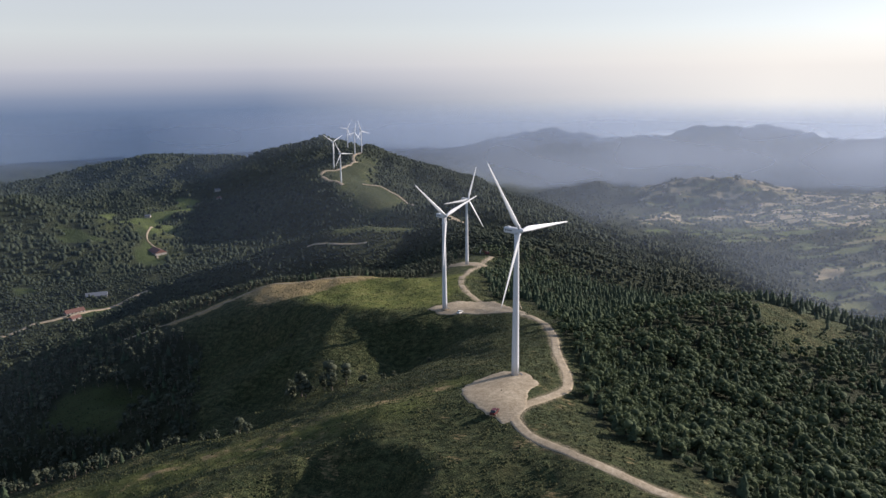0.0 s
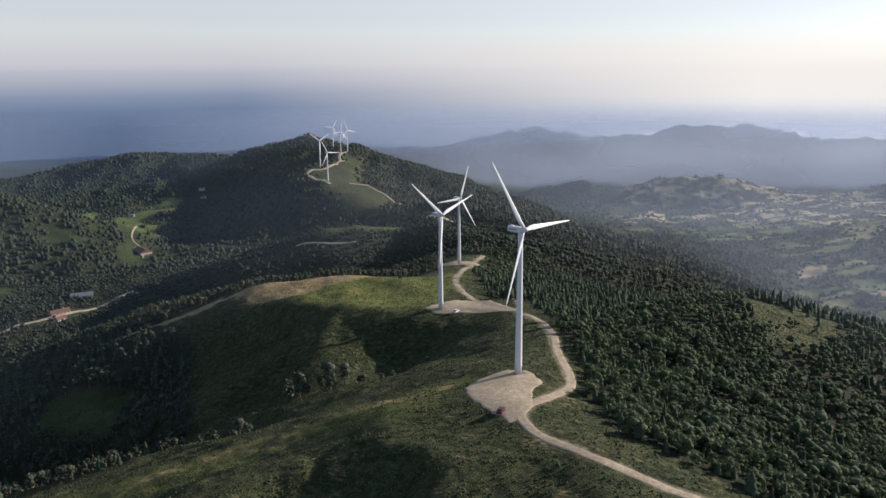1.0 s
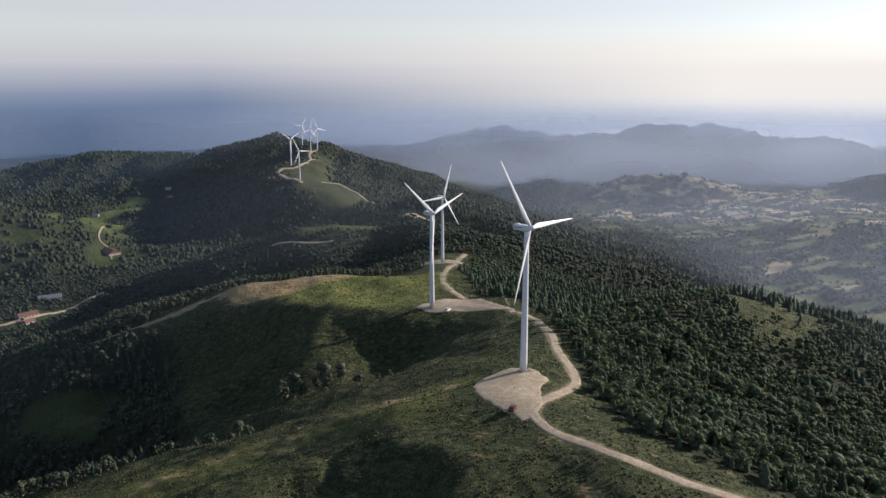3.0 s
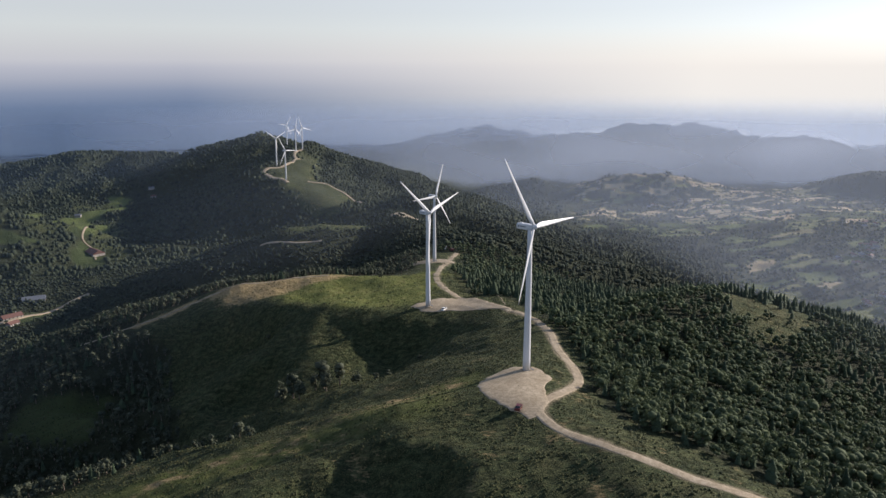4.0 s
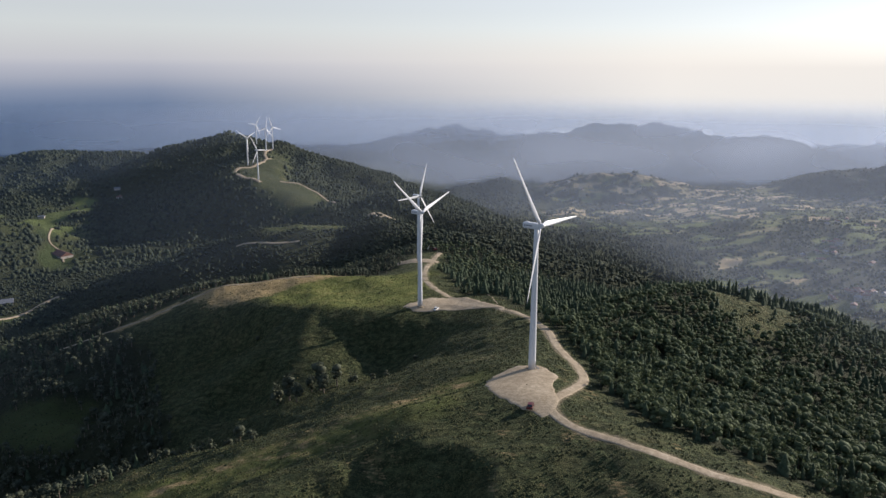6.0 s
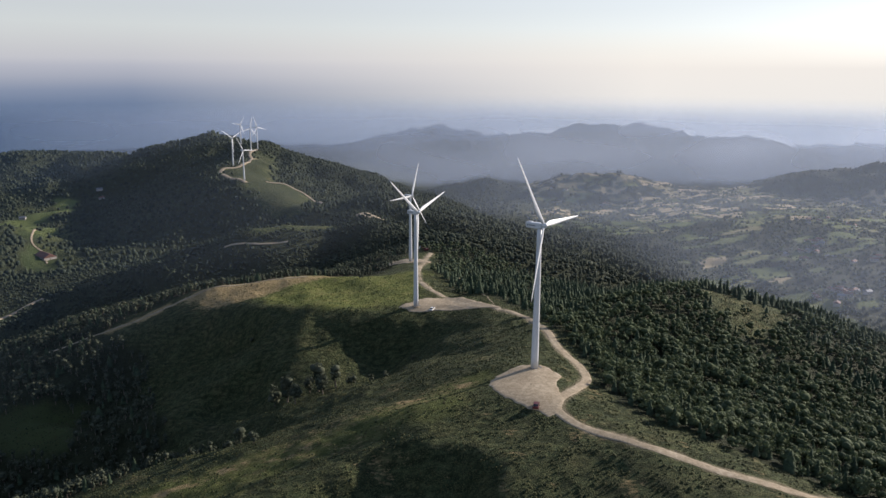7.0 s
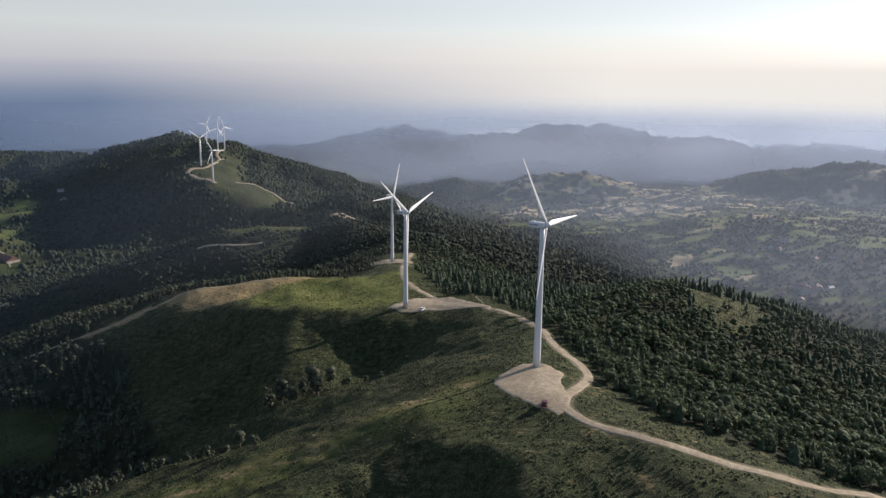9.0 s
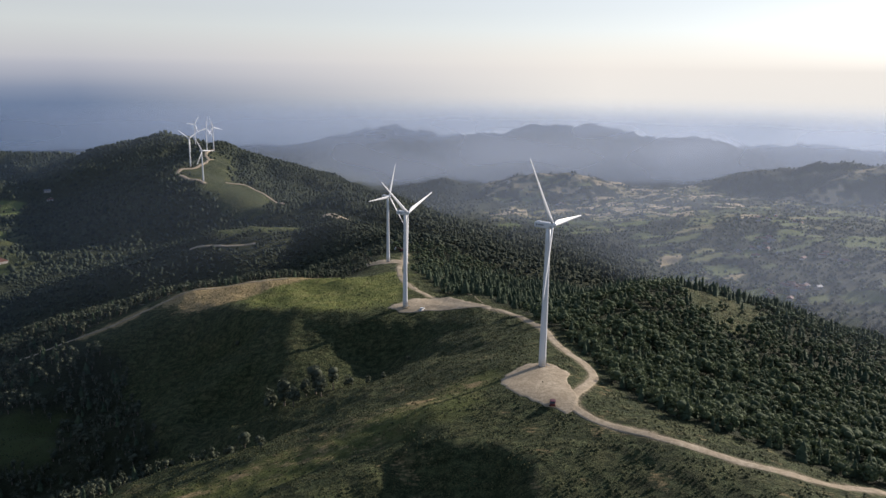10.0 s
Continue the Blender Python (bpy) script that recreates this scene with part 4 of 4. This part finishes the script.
def build_hedges():
    """Small trees along the edges of the plots in the eastern valley."""
    rng = np.random.RandomState(31)
    x, y = spots_between(900, 2900, 9.0, 32, -12, 42)
    tone, edge = parcels(x, y, 105, 46, 0.30, 4.0)
    farm = blur_step(x - 0.16 * (y - 800), 250, 330) * blur_step(y, 560, 760)
    farm = np.maximum(farm, blur_step(y, 1400, 1700) * blur_step(x, 30, 120))
    keep = (edge < 3.6) & (farm > 0.5) & (rng.rand(len(x)) < 0.55)
    grow("hedge_trees", BROAD_FAR, (x[keep], y[keep]), rng.uniform(2.5, 6, keep.sum()), BROAD, "dark hedges and small trees between the farm plots", "hedge", 33)


build_hedges()


# ---- low shrubs on the heath ----
def build_heath():
    rng = np.random.RandomState(5)
    protos = []
    for i in range(8):
        s = Shape()
        n = 6
        a = np.arange(n) * 2 * math.pi / n
        low = np.stack([np.cos(a), np.sin(a), np.full(n, -0.3)], 1) * rng.uniform(0.8, 1.25, (n, 1))
        mid = np.stack([0.62 * np.cos(a + 0.4), 0.62 * np.sin(a + 0.4), np.full(n, 0.75)], 1) * rng.uniform(0.7, 1.25, (n, 1))
        f = [(k, (k + 1) % n, n + k) for k in range(n)] + [((k + 1) % n, n + (k + 1) % n, n + k) for k in range(n)] + [(n + k, n + (k + 1) % n, 2 * n) for k in range(n)]
        s.put(np.concatenate([low, mid, [(0, 0, 1.0)]]), f)
        protos.append(s.arrays())
    x, y = spots_between(60, 480, 1.35, 91)
    wood, field, green, dry, bare, tone = cover(x, y)
    thick = blur_step(ripple(x, y, 18, 92) + 0.8 * ripple(x, y, 7, 93), -0.9, 0.5)
    keep = (rng.rand(len(x)) < (1 - wood) * thick * (1 - 0.75 * dry) * (1 - 0.7 * green)) & clear_of_tracks(x, y, 3.6)
    for pad in (PAD_ONE, PAD_TWO, PAD_THREE):
        keep &= inside(x, y, pad) < -0.8
    x, y = x[keep], y[keep]
    grow("heath_shrubs", protos, (x, y), rng.uniform(0.15, 0.46, len(x)), SHRUB, "low dark gorse and fern tufts over the slope", "shrubs", 94)


SHRUB = leaf_material("heath_foliage", (0.022, 0.036, 0.018), (0.112, 0.108, 0.048), 0.6)
build_heath()


# ---- the far distance: a glowing painted band of low country, and sheets that imitate haze over the valleys ----
def haze_sheet_material():
    m = Nodes("haze_sheet")
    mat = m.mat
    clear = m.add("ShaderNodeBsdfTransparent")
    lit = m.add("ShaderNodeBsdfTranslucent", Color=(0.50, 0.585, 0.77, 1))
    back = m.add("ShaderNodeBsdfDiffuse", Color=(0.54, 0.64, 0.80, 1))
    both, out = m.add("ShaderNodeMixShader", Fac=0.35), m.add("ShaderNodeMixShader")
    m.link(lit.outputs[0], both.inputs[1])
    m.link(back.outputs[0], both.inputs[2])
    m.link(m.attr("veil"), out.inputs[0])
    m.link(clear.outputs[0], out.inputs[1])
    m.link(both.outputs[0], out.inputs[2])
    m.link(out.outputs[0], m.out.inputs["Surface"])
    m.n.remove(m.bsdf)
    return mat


HAZE = haze_sheet_material()


def build_haze_sheet(radius, density, top, deep, fade):
    """A translucent sheet curved round the camera path to imitate haze, clear at the ground, thickest just above it and
    thinner higher up.
    """
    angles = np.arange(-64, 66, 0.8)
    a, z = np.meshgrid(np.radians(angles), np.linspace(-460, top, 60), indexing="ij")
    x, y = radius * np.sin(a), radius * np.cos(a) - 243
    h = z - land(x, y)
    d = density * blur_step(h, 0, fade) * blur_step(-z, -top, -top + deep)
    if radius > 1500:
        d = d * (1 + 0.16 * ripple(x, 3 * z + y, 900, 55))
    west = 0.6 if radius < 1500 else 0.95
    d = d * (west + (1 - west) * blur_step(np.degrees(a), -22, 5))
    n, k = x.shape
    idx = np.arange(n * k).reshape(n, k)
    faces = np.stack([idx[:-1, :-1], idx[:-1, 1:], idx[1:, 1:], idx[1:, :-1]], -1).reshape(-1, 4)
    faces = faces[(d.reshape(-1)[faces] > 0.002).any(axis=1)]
    mesh = mesh_of("haze_sheet", np.stack([x, y, z], -1).reshape(-1, 3), faces, HAZE, smooth=True)
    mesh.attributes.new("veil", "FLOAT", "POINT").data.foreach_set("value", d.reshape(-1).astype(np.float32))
    return tagged(new("backdrop_haze", mesh), "curved translucent blue sheet standing in for haze over the valleys", "haze", kind="structure")


# added haze sheets; the nearest also pales the shaded slopes behind it
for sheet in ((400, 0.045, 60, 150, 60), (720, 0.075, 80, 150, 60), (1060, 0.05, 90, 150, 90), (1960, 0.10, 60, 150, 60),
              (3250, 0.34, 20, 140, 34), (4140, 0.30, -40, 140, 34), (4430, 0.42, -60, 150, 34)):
    build_haze_sheet(*sheet)


def build_backdrop():
    m = Nodes("lowland_glow")
    geo = m.add("ShaderNodeNewGeometry")
    split = m.add("ShaderNodeSeparateXYZ")
    m.link(geo.outputs["Position"], split.inputs[0])
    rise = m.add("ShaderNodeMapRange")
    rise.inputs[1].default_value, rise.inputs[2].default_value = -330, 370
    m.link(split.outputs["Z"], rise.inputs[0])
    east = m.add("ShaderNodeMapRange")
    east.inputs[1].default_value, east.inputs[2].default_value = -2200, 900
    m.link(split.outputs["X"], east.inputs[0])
    # horizon haze and the brighter sunward side are painted into this glow
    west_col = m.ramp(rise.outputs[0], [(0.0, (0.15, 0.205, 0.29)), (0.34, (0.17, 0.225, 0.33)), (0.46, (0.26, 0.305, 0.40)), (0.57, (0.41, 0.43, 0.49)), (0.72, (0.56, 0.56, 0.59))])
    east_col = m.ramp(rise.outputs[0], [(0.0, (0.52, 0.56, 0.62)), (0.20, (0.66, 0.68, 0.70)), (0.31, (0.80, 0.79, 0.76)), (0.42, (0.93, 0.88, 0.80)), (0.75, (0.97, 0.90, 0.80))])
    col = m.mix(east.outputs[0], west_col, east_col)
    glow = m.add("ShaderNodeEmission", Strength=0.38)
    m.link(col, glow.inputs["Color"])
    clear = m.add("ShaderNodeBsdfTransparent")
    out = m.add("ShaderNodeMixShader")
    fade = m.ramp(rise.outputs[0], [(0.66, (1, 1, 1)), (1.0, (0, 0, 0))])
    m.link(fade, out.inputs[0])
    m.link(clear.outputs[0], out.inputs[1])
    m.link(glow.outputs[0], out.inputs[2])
    m.link(out.outputs[0], m.out.inputs["Surface"])
    m.n.remove(m.bsdf)
    m.mat.cycles.emission_sampling = "NONE"
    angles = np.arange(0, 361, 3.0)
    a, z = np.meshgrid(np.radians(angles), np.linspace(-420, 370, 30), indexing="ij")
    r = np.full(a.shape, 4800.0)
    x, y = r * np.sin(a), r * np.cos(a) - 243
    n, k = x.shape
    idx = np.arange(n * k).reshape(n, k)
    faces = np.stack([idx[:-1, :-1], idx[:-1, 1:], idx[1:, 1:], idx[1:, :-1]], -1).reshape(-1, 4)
    mesh = mesh_of("lowland_glow", np.stack([x, y, z], -1).reshape(-1, 3), faces, m.mat, smooth=True)
    return tagged(new("backdrop_lowland", mesh), "glowing backdrop ring painted as hazy lowland and sea at the horizon", "distance", kind="structure")


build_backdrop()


# ---- the nearest trees along the road, one by one ----
def mesh_from_shape(name, verts, faces, material):
    used = np.unique(faces)
    remap = np.zeros(len(verts), int)
    remap[used] = np.arange(len(used))
    return mesh_of(name, verts[used], remap[faces], material, smooth=True)


def tree_prototype(name, arrays, foliage, label, group):
    v, f, m = arrays
    root = new(name)
    crown = new("crown", mesh_from_shape("crown", v, f[m == 0], foliage))
    trunk = new("trunk", mesh_from_shape("trunk", v, f[m == 1], BARK))
    crown.parent = trunk.parent = root
    tagged(trunk, "thin grey-brown trunk")
    return tagged(root, label, "tree", group)


def plant_singles():
    rng = np.random.RandomState(77)
    x, y = spots_between(120, 330, 4.0, 78)
    wood = cover(x, y)[0]
    ok = (wood > 0.6) & NEAR_WOOD(x, y) & clear_of_tracks(x, y, 4.0)
    x, y = x[ok], y[ok]
    order = np.argsort(from_line(x, y, ROAD))[:290]
    x, y = x[order], y[order]
    z = land(x, y)
    kinds = [tree_prototype("conifer_tree", conifer_tree(300 + i, 7, 11, True, 1.0 + 0.2 * i), CONIFER, "young dark green conifer in the wood beside the road", "trees beside the road") for i in range(3)]
    kinds += [tree_prototype("broadleaf_tree", broad_tree(320 + i, 10, 110, 1.0 + 0.15 * i), BROAD, "bushy olive green broadleaf tree beside the gravel road", "trees beside the road") for i in range(4)]
    fresh = set(range(len(kinds)))
    for px, py, pz in zip(x, y, z):
        k = rng.randint(0, 3) if rng.rand() < 0.3 else rng.randint(3, 7)
        size = rng.uniform(3.4, 6.8) if k < 3 else rng.uniform(2.8, 6.2)
        m = pose(px, py, pz - 0.1, 0, 0, rng.uniform(0, 360))
        ob = kinds[k] if k in fresh else copy_thing(kinds[k], m)
        fresh.discard(k)
        ob.matrix_basis = m @ Matrix.Diagonal((size * rng.uniform(0.85, 1.25), size * rng.uniform(0.85, 1.25), size, 1))
    for k in fresh:
        bpy.data.objects.remove(kinds[k])


plant_singles()


def lone_tree(x, y, height, seed, slim, label):
    ob = tree_prototype("broadleaf_tree", broad_tree(seed, 11, 120, slim), GUM, label, "")
    ob.matrix_basis = pose(x, y, ground_at(x, y) - 0.1) @ Matrix.Scale(height, 4)
    return ob


lone_tree(-103, 208, 3.6, 401, 1.1, "small lone dark tree on the grassy crest")
for i, (x, y, h, slim) in enumerate(((-53, 78, 3.0, 1.0), (-105, 46, 13, 0.5), (-92, 50, 14, 0.45), (-84, 49, 11, 0.45), (-99, 38, 9, 0.7), (-112, 50, 10, 0.6), (-78, 55, 6, 0.9), (-88, 42, 10, 0.55), (-97, 54, 8, 0.7),
                                     (-62, 52, 3.5, 1.0), (-70, 60, 4, 0.8), (-215, 80, 7, 1.2), (-150, 130, 3, 1.0), (-118, 8, 6, 0.9), (-108, -4, 7, 0.8), (-100, -12, 5, 1.0))):
    lone_tree(x, y, h, 410 + i, slim, "slender tree standing in the shaded gully" if slim < 0.9 else "rounded bush-like tree on the shaded slope")


# ---- vehicles ----
RED = plain_material("red_paint", (0.11, 0.020, 0.020), 0.35, spec=0.5)
PALE = plain_material("pale_paint", (0.70, 0.70, 0.68), 0.35, spec=0.5)
GLASS = plain_material("dark_glass", (0.02, 0.025, 0.03), 0.08, spec=0.6)
RUBBER = plain_material("rubber", (0.02, 0.02, 0.02), 0.85)
STEEL = plain_material("grey_steel", (0.35, 0.35, 0.36), 0.5, 0.6)


def box(bm, centre, size, taper=1.0, bevel=0.0):
    m = Matrix.Translation(centre) @ Matrix.Diagonal((*size, 1))
    made = bmesh.ops.create_cube(bm, size=1, matrix=m)["verts"]
    if taper != 1.0:
        for v in made:
            if v.co.z > centre[2]:
                v.co.x = centre[0] + (v.co.x - centre[0]) * taper
                v.co.y = centre[1] + (v.co.y - centre[1]) * (1 - (1 - taper) * 0.5)
    if bevel:
        edges = list({e for v in made for e in v.link_edges})
        bmesh.ops.bevel(bm, geom=edges, offset=bevel, segments=2, affect="EDGES")
    return bm


def wheel(parent, x, y, r=0.33, w=0.24):
    bm = bmesh.new()
    bmesh.ops.create_cone(bm, cap_ends=True, segments=18, radius1=r, radius2=r, depth=w, matrix=pose(x, y, r, 90))
    tyre = part("wheel", bm, RUBBER, parent, "black rubber wheel")
    bm = bmesh.new()
    bmesh.ops.create_cone(bm, cap_ends=True, segments=14, radius1=r * 0.55, radius2=r * 0.55, depth=w + 0.03, matrix=pose(x, y, r, 90))
    part("rim", bm, STEEL, tyre)


def build_car(x, y, turn, paint, label):
    root = new("car")
    body = part("body", box(bmesh.new(), (0, 0, 0.62), (4.2, 1.75, 0.66), 0.97, 0.12), paint, root)
    cabin = part("cabin", box(bmesh.new(), (-0.25, 0, 1.2), (2.5, 1.6, 0.58), 0.72, 0.06), GLASS, root, "dark glazed cabin")
    part("roof", box(bmesh.new(), (-0.25, 0, 1.5), (1.75, 1.4, 0.07), 0.95, 0.02), paint, root)
    for sx in (-1.3, 1.3):
        for sy in (-0.82, 0.82):
            wheel(root, sx, sy)
    for sy in (-0.6, 0.6):
        part("headlight", box(bmesh.new(), (2.09, sy, 0.68), (0.06, 0.34, 0.16)), PALE, root)
    root.matrix_basis = pose(x, y, ground_at(x, y) + 0.18, 0, 0, turn)
    return tagged(root, label, "car")


build_car(-1.1, -37.0, 80, RED, "small dark red car parked at the edge of the gravel")
build_car(-48.5, 127.2, 70, PALE, "small pale car parked on the middle gravel pad")


def build_digger(x, y, turn):
    root = new("excavator")
    for sy in (-1.1, 1.1):
        part("track", box(bmesh.new(), (0, sy, 0.45), (3.8, 0.6, 0.85), 0.9, 0.2), RUBBER, root, "dark crawler track")
    part("house", box(bmesh.new(), (-0.5, 0, 1.7), (3.4, 2.7, 1.4), 0.95, 0.12), RED, root, "red engine housing")
    cab = part("cab", box(bmesh.new(), (0.9, 0.7, 2.3), (1.5, 1.1, 1.7), 0.85, 0.08), RED, root, "red cab")
    part("window", box(bmesh.new(), (1.1, 0.7, 2.55), (1.45, 1.14, 0.7), 0.9), GLASS, cab)
    bm = bmesh.new()
    box(bm, (0, 0, 0), (4.6, 0.4, 0.5), 1.0, 0.05)
    bmesh.ops.transform(bm, matrix=pose(2.6, -0.4, 3.2, 0, -38, 0), verts=bm.verts)
    part("boom", bm, RED, root, "raised red boom")
    bm = bmesh.new()
    box(bm, (0, 0, 0), (2.8, 0.3, 0.35), 1.0, 0.04)
    bmesh.ops.transform(bm, matrix=pose(4.9, -0.4, 3.6, 0, 62, 0), verts=bm.verts)
    part("arm", bm, PALE, root, "pale grey dipper arm")
    part("bucket", box(bmesh.new(), (5.5, -0.4, 2.2), (0.9, 1.0, 0.8), 1.3, 0.05), STEEL, root, "grey steel bucket")
    root.matrix_basis = pose(x, y, ground_at(x, y) + 0.25, 0, 0, turn)
    return tagged(root, "red excavator standing at the end of the gravel road", "excavator")


build_digger(-75.0, 350.0, 200)


# ---- farmhouses in the valleys ----
PLASTER = plain_material("farm_plaster", (0.40, 0.37, 0.33), 0.9, grain=1.2, amount=0.2)
TILES = plain_material("clay_roof", (0.17, 0.085, 0.065), 0.85, grain=2.0, amount=0.35)
SLATE = plain_material("grey_roof", (0.15, 0.16, 0.18), 0.6, grain=1.5, amount=0.25)


def build_house(x, y, turn, length, width, height, roof_mat, label, category="house"):
    root = new("farmhouse" if category == "house" else "shed")
    z = min(ground_at(x + dx, y + dy) for dx in (-length / 2, length / 2) for dy in (-width / 2, width / 2))
    part("wall", box(bmesh.new(), (0, 0, height / 2 - 1), (length, width, height + 2)), PLASTER, root, "pale plastered walls")
    bm = bmesh.new()
    rise, over = width * 0.28, 0.5
    ring = lambda s: [(s, -width / 2 - over, height - 0.1), (s, 0, height + rise), (s, width / 2 + over, height - 0.1), (s, width / 2 + over, height - 0.4), (s, -width / 2 - over, height - 0.4)]
    loft(bm, [ring(-length / 2 - over), ring(length / 2 + over)])
    roof = part("roof", bm, roof_mat, root, "pitched roof")
    if category == "house":
        part("chimney", box(bmesh.new(), (length * 0.25, 0.6, height + rise + 0.2), (0.8, 0.8, 1.6)), PLASTER, roof)
    n = max(2, int(length / 3.5))
    for i in range(n):
        for side in (-1, 1):
            part("window", box(bmesh.new(), (-length / 2 + (i + 0.5) * length / n, side * (width / 2 + 0.02), height * 0.6), (1.0, 0.12, 1.2)), GLASS, root)
    part("door", box(bmesh.new(), (length / 2 + 0.02, 0, 1.05), (0.12, 1.1, 2.1)), BARK, root, "dark wooden door")
    root.matrix_basis = pose(x, y, z, 0, 0, turn)
    return tagged(root, label, category, "farm buildings in the valleys")


build_house(-566, 428, 60, 20, 10, 3, TILES, "long low farmhouse with a clay-tiled roof by the lane")
build_house(-552, 412, 75, 11, 8, 2.6, TILES, "small farm outbuilding with a clay-tiled roof")
build_house(-587, 491, 35, 24, 12, 4, SLATE, "long barn with a pale grey roof", "shed")
build_house(-658, 716, -35, 30, 17, 4, TILES, "broad dark red barn roof among the meadows", "shed")
build_house(-1011, 1182, 20, 12, 8, 5, SLATE, "small pale house at the wood's edge")
build_house(-980, 1432, 30, 14, 9, 6, SLATE, "pale farmhouse beside the valley fields")
build_house(-955, 1395, 75, 11, 8, 5, TILES, "farmhouse with a red roof beside the valley fields")
rng = np.random.RandomState(9)
for cx, cy, spread, n in ((511, 870, 34, 8), (545, 905, 25, 4), (592, 1194, 40, 7), (645, 1064, 40, 5), (625, 1285, 35, 6), (790, 1590, 60, 6), (420, 2380, 80, 6), (200, 2600, 60, 4)):
    for i in range(n):
        x, y = cx + rng.uniform(-spread, spread), cy + rng.uniform(-spread, spread)
        build_house(x, y, rng.uniform(0, 180), rng.uniform(9, 15), rng.uniform(7, 9), rng.uniform(4, 6.5), TILES if rng.rand() < 0.65 else SLATE,
                    "small whitewashed village house among trees and plots")
